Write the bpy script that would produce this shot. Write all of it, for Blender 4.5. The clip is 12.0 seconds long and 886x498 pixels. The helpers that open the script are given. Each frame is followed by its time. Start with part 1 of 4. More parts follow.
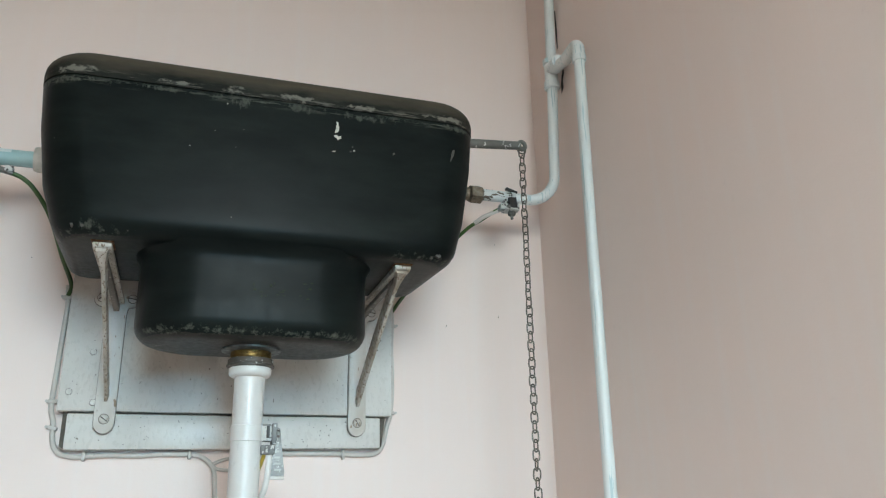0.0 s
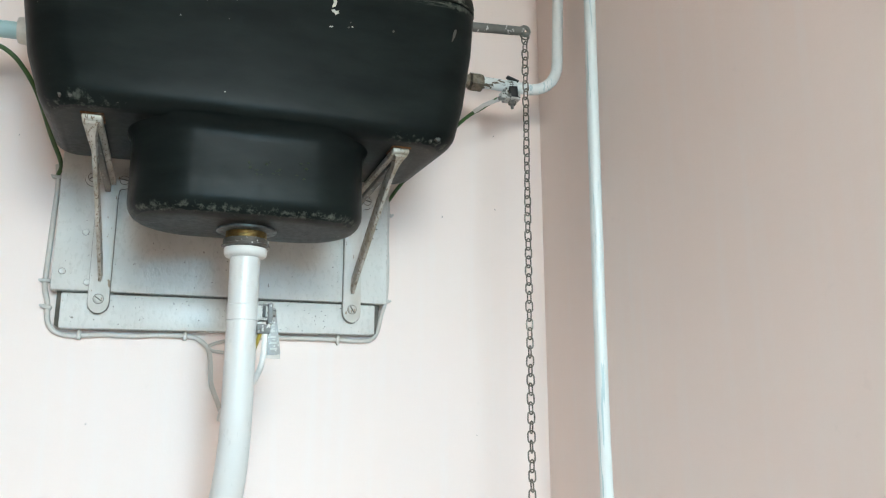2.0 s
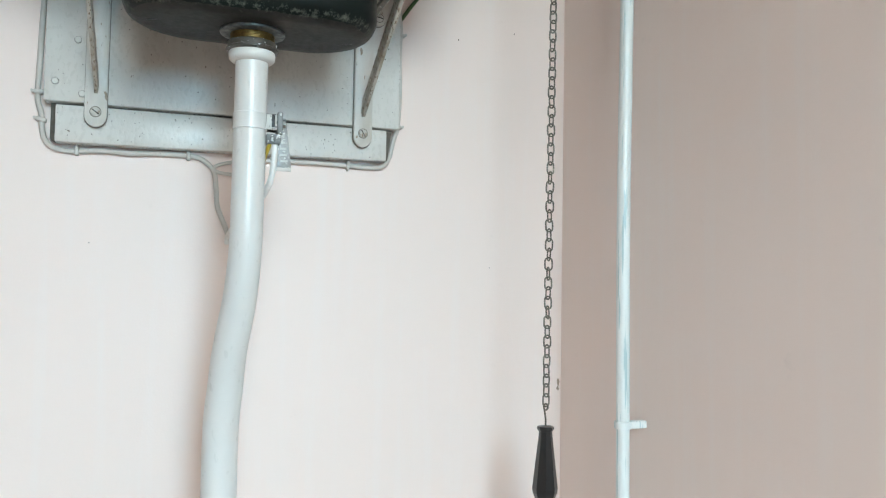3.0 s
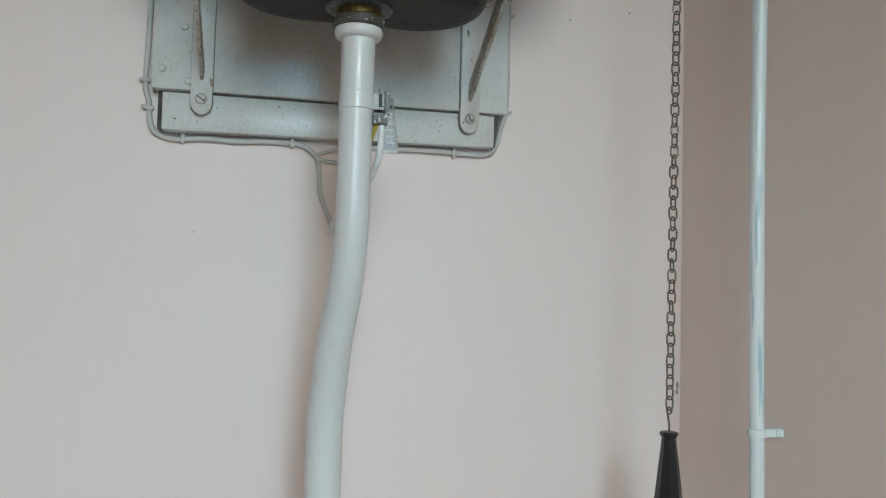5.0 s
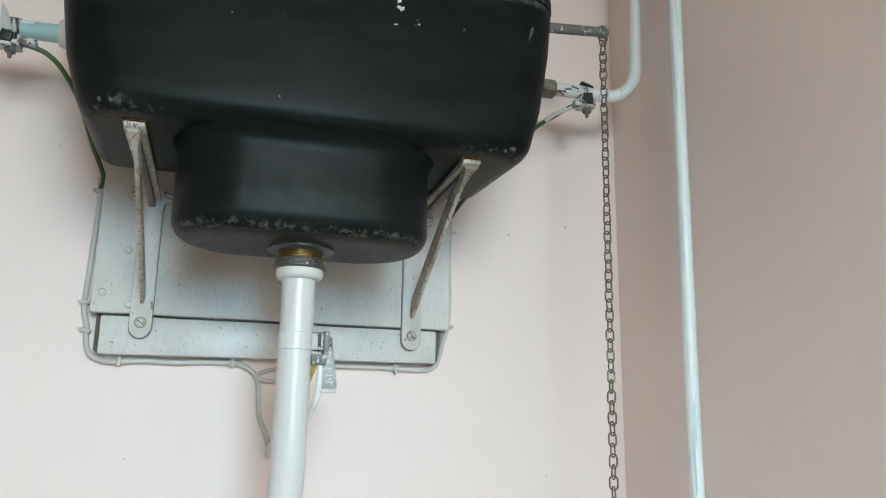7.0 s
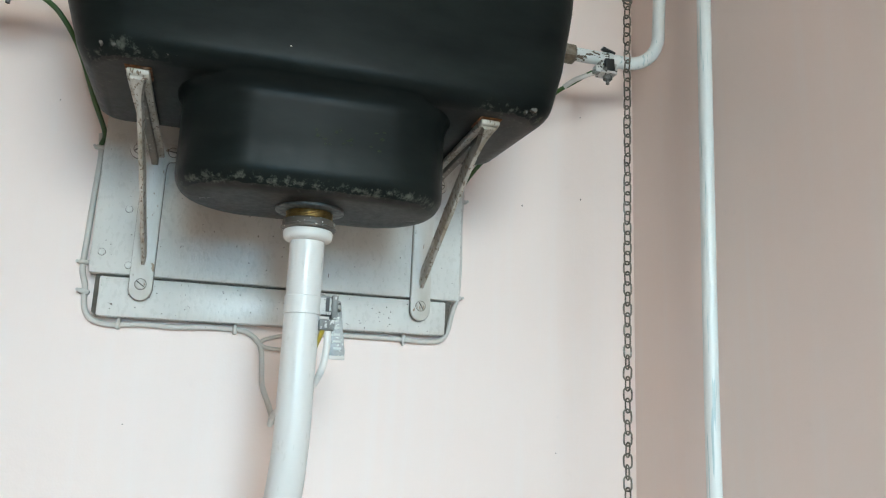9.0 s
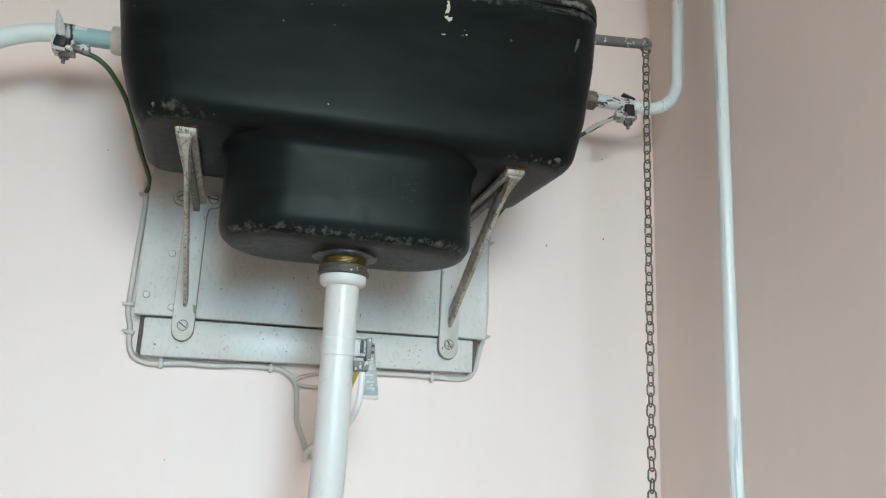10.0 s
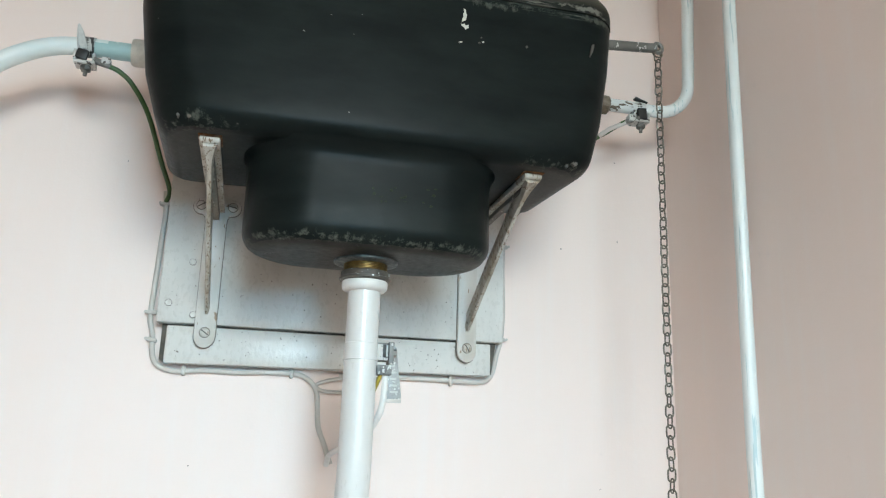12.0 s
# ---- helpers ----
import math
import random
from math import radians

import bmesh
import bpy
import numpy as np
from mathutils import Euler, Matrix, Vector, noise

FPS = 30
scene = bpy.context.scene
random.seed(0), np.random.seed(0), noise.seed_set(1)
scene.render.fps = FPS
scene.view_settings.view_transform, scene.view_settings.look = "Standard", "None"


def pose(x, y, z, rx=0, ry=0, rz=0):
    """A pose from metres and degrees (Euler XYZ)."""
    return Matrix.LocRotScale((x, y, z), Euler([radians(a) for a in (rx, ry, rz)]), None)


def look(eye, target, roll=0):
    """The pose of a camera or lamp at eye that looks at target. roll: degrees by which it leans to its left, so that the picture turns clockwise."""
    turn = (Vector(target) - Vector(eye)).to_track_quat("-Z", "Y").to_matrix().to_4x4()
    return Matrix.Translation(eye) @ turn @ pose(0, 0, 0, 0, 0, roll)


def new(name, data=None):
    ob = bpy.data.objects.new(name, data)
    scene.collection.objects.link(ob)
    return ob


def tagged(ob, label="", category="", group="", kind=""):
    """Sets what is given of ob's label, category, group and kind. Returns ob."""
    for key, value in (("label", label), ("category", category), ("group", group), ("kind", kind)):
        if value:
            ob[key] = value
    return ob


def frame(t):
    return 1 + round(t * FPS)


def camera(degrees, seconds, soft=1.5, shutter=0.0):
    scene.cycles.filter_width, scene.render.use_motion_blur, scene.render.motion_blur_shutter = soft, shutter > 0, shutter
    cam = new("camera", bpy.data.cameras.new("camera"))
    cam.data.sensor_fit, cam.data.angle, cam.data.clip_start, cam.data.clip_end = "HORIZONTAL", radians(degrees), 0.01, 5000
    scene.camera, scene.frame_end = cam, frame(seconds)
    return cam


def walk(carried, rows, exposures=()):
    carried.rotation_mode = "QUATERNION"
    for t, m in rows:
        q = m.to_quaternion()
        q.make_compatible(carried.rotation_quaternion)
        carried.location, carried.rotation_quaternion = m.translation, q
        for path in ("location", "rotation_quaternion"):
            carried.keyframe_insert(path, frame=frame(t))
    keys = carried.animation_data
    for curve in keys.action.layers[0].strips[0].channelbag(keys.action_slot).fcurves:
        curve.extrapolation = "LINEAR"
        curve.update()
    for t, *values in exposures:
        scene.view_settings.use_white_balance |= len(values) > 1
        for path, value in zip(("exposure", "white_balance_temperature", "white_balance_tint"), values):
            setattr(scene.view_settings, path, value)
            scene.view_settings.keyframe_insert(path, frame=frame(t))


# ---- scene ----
cam = camera(58.8, 12.0, 1.2)
PATH = [
    (0, (-0.493, -1.216, 1.603), (0.103, 0.582, 2.245), -1.2),
    (0.5, (-0.493, -1.209, 1.601), (0.135, 0.597, 2.189), -1.3),
    (1, (-0.492, -1.212, 1.595), (0.146, 0.596, 2.161), -1.2),
    (1.5, (-0.492, -1.211, 1.587), (0.138, 0.614, 2.108), -0.7),
    (2, (-0.494, -1.192, 1.578), (0.139, 0.658, 1.997), -0.1),
    (2.5, (-0.498, -1.174, 1.567), (0.123, 0.703, 1.866), 1.0),
    (3, (-0.499, -1.129, 1.522), (0.157, 0.758, 1.614), 1.0),
    (3.2, (-0.507, -1.108, 1.505), (0.17, 0.774, 1.461), 2.1),
    (4.8, (-0.496, -1.066, 1.49), (-0.07, 0.886, 1.564), 1.8),
    (5, (-0.504, -1.065, 1.503), (-0.072, 0.885, 1.607), 1.5),
    (5.5, (-0.487, -1.074, 1.562), (-0.011, 0.861, 1.729), 0.4),
    (6, (-0.513, -1.09, 1.569), (-0.003, 0.824, 1.843), 0.2),
    (6.5, (-0.512, -1.101, 1.601), (0.001, 0.782, 2.037), 0.4),
    (6.7, (-0.504, -1.093, 1.606), (0.018, 0.783, 2.063), 0.6),
    (8.3, (-0.489, -1.082, 1.601), (0.04, 0.8, 2.025), 2.2),
    (8.5, (-0.492, -1.078, 1.599), (0.055, 0.804, 1.998), 2.3),
    (9, (-0.5, -1.045, 1.595), (0.031, 0.838, 2.01), 2.3),
    (9.5, (-0.512, -1.063, 1.605), (-0.018, 0.822, 2.057), 2.3),
    (10, (-0.518, -1.085, 1.604), (-0.05, 0.799, 2.084), 2.4),
    (10.5, (-0.518, -1.063, 1.604), (-0.045, 0.821, 2.079), 2.3),
    (11, (-0.530, -1.093, 1.609), (-0.062, 0.767, 2.178), 2.3),
    (11.5, (-0.532, -1.087, 1.604), (-0.064, 0.772, 2.174), 2.2),
    (12, (-0.537, -1.091, 1.599), (-0.081, 0.793, 2.094), 1.7),
]
EXPO = [(0.0, -0.50), (0.5, -0.29), (1.0, -0.13), (2.0, -0.22),(2.5, -0.36), (3.0, -0.46), (4.0, -0.75), (5.0, -1.14), (5.5, -1.08), (6.0, -0.83), (6.5, -0.62), (7.5, -0.42), (8.5, -0.40), (9.5, -0.43), (11.0, -0.36), (12.0, -0.26)]
walk(cam, [(t, look(eye, target, roll)) for t, eye, target, roll in PATH], EXPO)

# ---- light ----
world = bpy.data.worlds.new("world")
scene.world = world
world.use_nodes = True
wn = world.node_tree
sky = wn.nodes.new("ShaderNodeTexSky")
sky.sky_type, sky.sun_disc = "NISHITA", False
sky.sun_elevation, sky.sun_rotation = radians(40), radians(120)
wn.nodes["Background"].inputs[1].default_value = 0.12
wn.links.new(sky.outputs[0], wn.nodes["Background"].inputs[0])

# the room's extent
XL, XR, YS, ZC = -1.80, 0.096, -2.1, 2.95
WX0, WX1, WZ0, WZ1 = -0.76, 0.02, 1.10, 2.46     # window in the south wall


def area(name, m, sx, sy, watts, color):
    lamp = bpy.data.lights.new(name, "AREA")
    lamp.shape, lamp.size, lamp.size_y, lamp.energy, lamp.color = "RECTANGLE", sx, sy, watts, color
    ob = new(name, lamp)
    ob.matrix_world = m
    return ob


# soft daylight filling the window, and an added cool beam tinting the lower-left wall
area("window_light", look((-0.36, YS - 0.55, 2.75), (-0.28, 0, 1.30)), 1.6, 1.5, 345, (0.80, 0.91, 0.91))
cool_beam = area("cool_fill_beam", look((-0.36, YS - 0.40, 1.85), (-0.66, 0, 0.85)), 0.40, 0.40, 8.0, (0.34, 0.72, 1.0))
cool_beam.data.spread = radians(80)


# ---- materials ----
def material(name, rough=0.5, metal=0.0):
    m = bpy.data.materials.new(name)
    m.use_nodes = True
    nt = m.node_tree
    bsdf = nt.nodes["Principled BSDF"]
    bsdf.inputs["Roughness"].default_value = rough
    bsdf.inputs["Metallic"].default_value = metal
    return m, nt, bsdf


def link(nt, a, b):
    nt.links.new(a, b)


def coords(nt, scale=(1, 1, 1)):
    geo = nt.nodes.new("ShaderNodeNewGeometry")
    mp = nt.nodes.new("ShaderNodeMapping")
    mp.inputs["Scale"].default_value = scale
    link(nt, geo.outputs["Position"], mp.inputs["Vector"])
    return mp.outputs[0]


def noise_tex(nt, vec, scale, detail=4.0, rough=0.55):
    n = nt.nodes.new("ShaderNodeTexNoise")
    n.inputs["Scale"].default_value, n.inputs["Detail"].default_value, n.inputs["Roughness"].default_value = scale, detail, rough
    link(nt, vec, n.inputs["Vector"])
    return n.outputs["Fac"]


def ramp(nt, fac, stops):
    r = nt.nodes.new("ShaderNodeValToRGB")
    els = r.color_ramp.elements
    while len(els) < len(stops):
        els.new(0.5)
    for e, (p, c) in zip(els, stops):
        e.position, e.color = p, (*c, 1) if len(c) == 3 else c
    link(nt, fac, r.inputs[0])
    return r.outputs[0]


def grey(v):
    return (v, v, v)


def mix(nt, fac, a, b, mode="MIX"):
    m = nt.nodes.new("ShaderNodeMix")
    m.data_type, m.blend_type = "RGBA", mode
    for sock, val in ((m.inputs[0], fac), (m.inputs[6], a), (m.inputs[7], b)):
        if isinstance(val, (int, float)):
            sock.default_value = val
        elif isinstance(val, tuple):
            sock.default_value = (*val, 1)
        else:
            link(nt, val, sock)
    return m.outputs[2]


def calc(nt, op, a, b=None):
    m = nt.nodes.new("ShaderNodeMath")
    m.operation = op
    for sock, val in zip(m.inputs, (a, b)):
        if val is None:
            continue
        if isinstance(val, (int, float)):
            sock.default_value = val
        else:
            link(nt, val, sock)
    return m.outputs[0]


def bump(nt, bsdf, height, strength=0.2, dist=0.001):
    b = nt.nodes.new("ShaderNodeBump")
    b.inputs["Strength"].default_value, b.inputs["Distance"].default_value = strength, dist
    link(nt, height, b.inputs["Height"])
    link(nt, b.outputs[0], bsdf.inputs["Normal"])


def painted(name, base, base2, chip, rough=0.4, chips=0.66, streak=(1, 1, 1), scale=60.0, relief=0.25, chip_scale=180.0):
    """Brushed old paint: two tones, small chips to what lies below, brush relief."""
    m, nt, b = material(name, rough)
    v = coords(nt, streak)
    big = noise_tex(nt, v, scale * 0.3, 5)
    col = mix(nt, ramp(nt, big, [(0.35, grey(0)), (0.65, grey(1))]), base, base2)
    spots = noise_tex(nt, v, chip_scale, 3, 0.5)
    mask = ramp(nt, spots, [(chips, grey(0)), (chips + 0.02, grey(1))])
    col = mix(nt, mask, col, chip)
    link(nt, col, b.inputs["Base Color"])
    fine = noise_tex(nt, v, scale * 4, 4)
    link(nt, ramp(nt, fine, [(0.3, grey(rough - 0.1)), (0.7, grey(rough + 0.15))]), b.inputs["Roughness"])
    bump(nt, b, calc(nt, "ADD", fine, calc(nt, "MULTIPLY", big, 2.0)), relief, 0.0012)
    return m


def wall_paint():
    m, nt, b = material("pink_wall_paint", 0.55)
    v = coords(nt)
    big = noise_tex(nt, v, 2.2, 4)
    col = mix(nt, ramp(nt, big, [(0.3, grey(0)), (0.7, grey(1))]), (0.790, 0.655, 0.592), (0.800, 0.675, 0.618))
    streak = noise_tex(nt, coords(nt, (14, 14, 0.7)), 3.0, 5)
    col = mix(nt, ramp(nt, streak, [(0.5, grey(0)), (0.8, grey(0.35))]), col, (0.78, 0.72, 0.69))
    dirt = noise_tex(nt, v, 26, 6, 0.65)
    col = mix(nt, ramp(nt, dirt, [(0.66, grey(0)), (0.82, grey(0.35))]), col, (0.60, 0.51, 0.47))
    link(nt, col, b.inputs["Base Color"])
    fine = noise_tex(nt, v, 420, 3)
    mid = noise_tex(nt, v, 40, 4)
    bump(nt, b, calc(nt, "ADD", calc(nt, "MULTIPLY", fine, 0.35), calc(nt, "MULTIPLY", mid, 1.5)), 0.22, 0.0012)
    return m


def cistern_paint():
    """Black paint on cast iron, scuffed grey along the lid joint, the bottom edge and the bowl's rim."""
    m, nt, b = material("black_cistern_paint", 0.22)
    b.inputs["Specular IOR Level"].default_value = 0.06
    v = coords(nt)
    sep = nt.nodes.new("ShaderNodeSeparateXYZ")
    link(nt, v, sep.inputs[0])
    z = sep.outputs[2]
    haze = noise_tex(nt, coords(nt, (1.2, 1.2, 4)), 7, 6, 0.6)
    rim = noise_tex(nt, coords(nt, (1, 1, 0.3)), 70, 4)
    col = mix(nt, ramp(nt, haze, [(0.35, grey(0)), (0.72, grey(1))]), (0.0048, 0.0064, 0.0060), (0.0118, 0.0148, 0.0132))
    x = sep.outputs[0]
    away = ramp(nt, calc(nt, "ABSOLUTE", calc(nt, "ADD", x, 0.418)), [(0.145, grey(0)), (0.165, grey(1))])
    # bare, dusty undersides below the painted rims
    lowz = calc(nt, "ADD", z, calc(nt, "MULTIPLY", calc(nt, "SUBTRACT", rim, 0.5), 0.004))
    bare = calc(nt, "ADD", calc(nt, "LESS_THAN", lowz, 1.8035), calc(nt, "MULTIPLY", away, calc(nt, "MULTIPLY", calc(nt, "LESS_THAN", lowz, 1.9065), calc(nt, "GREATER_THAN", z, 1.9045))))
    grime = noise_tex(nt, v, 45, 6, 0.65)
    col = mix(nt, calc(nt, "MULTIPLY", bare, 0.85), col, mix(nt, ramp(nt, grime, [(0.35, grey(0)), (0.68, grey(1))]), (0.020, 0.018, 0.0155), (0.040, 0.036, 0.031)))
    smudge = noise_tex(nt, coords(nt, (1.0, 1.0, 0.6)), 125, 7, 0.72)
    ragged = noise_tex(nt, coords(nt, (1, 1, 0.6)), 160, 7, 0.72)
    wear = None
    for level, half, lo, where in ((2.087, 0.010, 0.60, None), (1.909, 0.009, 0.575, away), (1.8070, 0.0072, 0.545, None)):
        near = calc(nt, "SUBTRACT", 1.0, calc(nt, "DIVIDE", calc(nt, "ABSOLUTE", calc(nt, "SUBTRACT", z, level)), half))
        near = calc(nt, "MAXIMUM", near, 0.0)
        w = ramp(nt, calc(nt, "ADD", calc(nt, "MULTIPLY", smudge, 0.9), calc(nt, "MULTIPLY", near, 0.14)), [(lo, grey(0)), (lo + 0.14, grey(1))])
        w = calc(nt, "MULTIPLY", w, ramp(nt, near, [(0.02, grey(0)), (0.5, grey(1))]))
        if where is not None:
            w = calc(nt, "MULTIPLY", w, where)
        wear = w if wear is None else calc(nt, "MAXIMUM", wear, w)
    # larger rubbed places under the lid
    for cx, hw, cz, hh in ((-0.461, 0.020, 2.0825, 0.011), (-0.384, 0.026, 2.0845, 0.008), (-0.305, 0.040, 2.083, 0.007), (-0.180, 0.040, 2.0865, 0.006), (-0.640, 0.030, 2.0845, 0.005), (-0.54, 0.03, 2.0865, 0.004), (-0.61, 0.016, 1.914, 0.009)):
        dx, dz = calc(nt, "DIVIDE", calc(nt, "SUBTRACT", x, cx), hw), calc(nt, "DIVIDE", calc(nt, "SUBTRACT", z, cz), hh)
        d = calc(nt, "SQRT", calc(nt, "ADD", calc(nt, "MULTIPLY", dx, dx), calc(nt, "MULTIPLY", dz, dz)))
        w = ramp(nt, calc(nt, "ADD", calc(nt, "SUBTRACT", 1.0, d), calc(nt, "MULTIPLY", calc(nt, "SUBTRACT", smudge, 0.5), 3.6)), [(0.36, grey(0)), (0.85, grey(0.72))])
        wear = calc(nt, "MAXIMUM", wear, calc(nt, "MULTIPLY", w, ramp(nt, d, [(0.8, grey(1)), (1.0, grey(0))])))
    # thin pale streaks along the lid joint
    streak = noise_tex(nt, coords(nt, (0.22, 0.6, 2.0)), 150, 6, 0.62)
    joint = ramp(nt, calc(nt, "ABSOLUTE", calc(nt, "SUBTRACT", z, 2.0865)), [(0.0015, grey(1)), (0.0055, grey(0))])
    wear = calc(nt, "MAXIMUM", wear, calc(nt, "MULTIPLY", joint, ramp(nt, streak, [(0.52, grey(0)), (0.60, grey(0.8))])))
    edge = ramp(nt, ragged, [(0.35, grey(0.45)), (0.65, grey(1))])
    wear = calc(nt, "MULTIPLY", wear, edge)
    col = mix(nt, calc(nt, "MULTIPLY", wear, 0.70), col, (0.155, 0.163, 0.132))
    spot = noise_tex(nt, v, 150, 2, 0.4)
    col = mix(nt, ramp(nt, spot, [(0.80, grey(0)), (0.82, grey(0.6))]), col, (0.33, 0.33, 0.30))
    link(nt, col, b.inputs["Base Color"])
    rough = calc(nt, "ADD", ramp(nt, smudge, [(0.3, grey(0.28)), (0.7, grey(0.44))]), calc(nt, "MULTIPLY", wear, 0.35))
    link(nt, rough, b.inputs["Roughness"])
    fine = noise_tex(nt, v, 300, 3)
    bump(nt, b, calc(nt, "ADD", calc(nt, "MULTIPLY", fine, 0.3), calc(nt, "ADD", noise_tex(nt, v, 22, 4), calc(nt, "MULTIPLY", wear, -0.5))), 0.09, 0.0015)
    return m


def lid_paint():
    m, nt, b = material("dusty_lid_paint", 0.6)
    b.inputs["Specular IOR Level"].default_value = 0.12
    v = coords(nt)
    sep = nt.nodes.new("ShaderNodeSeparateXYZ")
    link(nt, v, sep.inputs[0])
    haze = noise_tex(nt, coords(nt, (1, 1, 3)), 16, 6, 0.6)
    col = mix(nt, ramp(nt, haze, [(0.35, grey(0)), (0.7, grey(1))]), (0.0070, 0.0080, 0.0062), (0.0175, 0.0180, 0.0140))
    dust = calc(nt, "ADD", sep.outputs[2], calc(nt, "MULTIPLY", calc(nt, "SUBTRACT", haze, 0.5), 0.022))
    col = mix(nt, ramp(nt, calc(nt, "MULTIPLY", calc(nt, "SUBTRACT", dust, 2.1000), 40.0), [(0.0, grey(0)), (0.6, grey(1))]), col, (0.066, 0.056, 0.041))
    smudge = noise_tex(nt, coords(nt, (1, 1, 1.6)), 80, 7, 0.68)
    x, z, w = sep.outputs[0], sep.outputs[2], None
    for cx, hw, cz, hh in ((-0.461, 0.022, 2.0975, 0.008), (-0.385, 0.034, 2.0975, 0.007), (-0.30, 0.035, 2.097, 0.005), (-0.195, 0.040, 2.098, 0.007), (-0.645, 0.034, 2.099, 0.007), (-0.53, 0.03, 2.097, 0.004)):
        dx, dz = calc(nt, "DIVIDE", calc(nt, "SUBTRACT", x, cx), hw), calc(nt, "DIVIDE", calc(nt, "SUBTRACT", z, cz), hh)
        d = calc(nt, "SQRT", calc(nt, "ADD", calc(nt, "MULTIPLY", dx, dx), calc(nt, "MULTIPLY", dz, dz)))
        k = ramp(nt, calc(nt, "ADD", calc(nt, "SUBTRACT", 1.0, d), calc(nt, "MULTIPLY", calc(nt, "SUBTRACT", smudge, 0.5), 3.8)), [(0.38, grey(0)), (0.80, grey(0.85))])
        k = calc(nt, "MULTIPLY", k, ramp(nt, d, [(0.8, grey(1)), (1.0, grey(0))]))
        w = k if w is None else calc(nt, "MAXIMUM", w, k)
    streak = noise_tex(nt, coords(nt, (0.22, 0.6, 2.0)), 150, 6, 0.62)
    joint = ramp(nt, calc(nt, "ABSOLUTE", calc(nt, "SUBTRACT", z, 2.0950)), [(0.0012, grey(1)), (0.0050, grey(0))])
    w = calc(nt, "MAXIMUM", w, calc(nt, "MULTIPLY", joint, ramp(nt, streak, [(0.53, grey(0)), (0.61, grey(0.6))])))
    col = mix(nt, w, col, (0.17, 0.162, 0.135))
    link(nt, col, b.inputs["Base Color"])
    bump(nt, b, noise_tex(nt, v, 200, 5), 0.25, 0.0012)
    return m


def metal(name, color, color2, rough, scale=120.0, dirt=(0.05, 0.04, 0.03), amount=0.6):
    m, nt, b = material(name, rough, 0.85)
    v = coords(nt)
    n = noise_tex(nt, v, scale, 5, 0.6)
    col = mix(nt, ramp(nt, n, [(0.35, grey(0)), (0.65, grey(1))]), color, color2)
    d = noise_tex(nt, v, scale * 0.45, 5, 0.65)
    dm = ramp(nt, d, [(0.5, grey(0)), (0.66, grey(amount))])
    link(nt, mix(nt, dm, col, dirt), b.inputs["Base Color"])
    link(nt, ramp(nt, n, [(0.3, grey(rough - 0.1)), (0.7, grey(rough + 0.2))]), b.inputs["Roughness"])
    bump(nt, b, n, 0.3, 0.0006)
    return m


def plastic(name, color, rough=0.4, gloss=0.5):
    m, nt, b = material(name, rough)
    b.inputs["Specular IOR Level"].default_value = gloss
    v = coords(nt)
    n = noise_tex(nt, v, 90, 5)
    dark = tuple(c * 0.78 for c in color)
    link(nt, mix(nt, ramp(nt, n, [(0.45, grey(0)), (0.75, grey(1))]), color, dark), b.inputs["Base Color"])
    bump(nt, b, n, 0.1, 0.0006)
    return m


WALL = wall_paint()
CEIL = painted("ceiling_paint", (0.78, 0.76, 0.73), (0.74, 0.71, 0.68), (0.6, 0.55, 0.5), 0.6, 0.78, scale=20)
FLOOR = painted("floor_paint", (0.55, 0.47, 0.43), (0.48, 0.41, 0.37), (0.25, 0.22, 0.20), 0.45, 0.72, scale=20)
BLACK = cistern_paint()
LID = lid_paint()
BOARD = painted("grey_board_paint", (0.545, 0.535, 0.50), (0.625, 0.62, 0.585), (0.16, 0.14, 0.115), 0.30, 0.74, (0.8, 1, 0.5), 55, 0.48, 260)
IRON = painted("chipped_iron_paint", (0.45, 0.42, 0.365), (0.60, 0.59, 0.555), (0.24, 0.17, 0.11), 0.4, 0.645, (1, 1, 0.35), 70, 0.4, 150)
SHADEDIRON = painted("shaded_rib_iron", (0.085, 0.072, 0.058), (0.17, 0.15, 0.125), (0.36, 0.34, 0.30), 0.55, 0.655, (1.2, 0.5, 1), 90, 0.5, 220)
GRUBBY = painted("grubby_iron_paint", (0.265, 0.225, 0.170), (0.50, 0.475, 0.425), (0.165, 0.120, 0.080), 0.45, 0.590, (1.4, 0.6, 0.45), 150, 0.5, 300)
RUST = metal("rusty_iron", (0.25, 0.108, 0.042), (0.11, 0.055, 0.028), 0.75, 160, (0.40, 0.33, 0.27), 0.7)
PIPE = painted("white_flush_pipe", (0.625, 0.615, 0.585), (0.58, 0.57, 0.545), (0.36, 0.33, 0.29), 0.34, 0.78, (1, 1, 0.4), 30, 0.12, 160)
WPIPE = painted("white_pipe_paint", (0.73, 0.745, 0.725), (0.65, 0.695, 0.68), (0.40, 0.51, 0.52), 0.35, 0.605, (3, 3, 0.10), 60, 0.35, 90)
OPIPE = painted("pale_overflow_paint", (0.60, 0.68, 0.66), (0.70, 0.74, 0.72), (0.45, 0.55, 0.54), 0.4, 0.72, (0.4, 1, 1), 60, 0.3, 60)
STREAK = painted("streaked_strap_paint", (0.50, 0.50, 0.47), (0.36, 0.36, 0.34), (0.02, 0.018, 0.016), 0.45, 0.50, (3.2, 1.0, 0.55), 60, 0.4, 75)
SMEAR = plastic("pale_paint_smear", (0.50, 0.505, 0.48), 0.45)
TEAL = painted("teal_pipe_paint", (0.30, 0.46, 0.46), (0.40, 0.55, 0.53), (0.62, 0.68, 0.66), 0.4, 0.64, (0.5, 1, 1), 60, 0.3, 120)
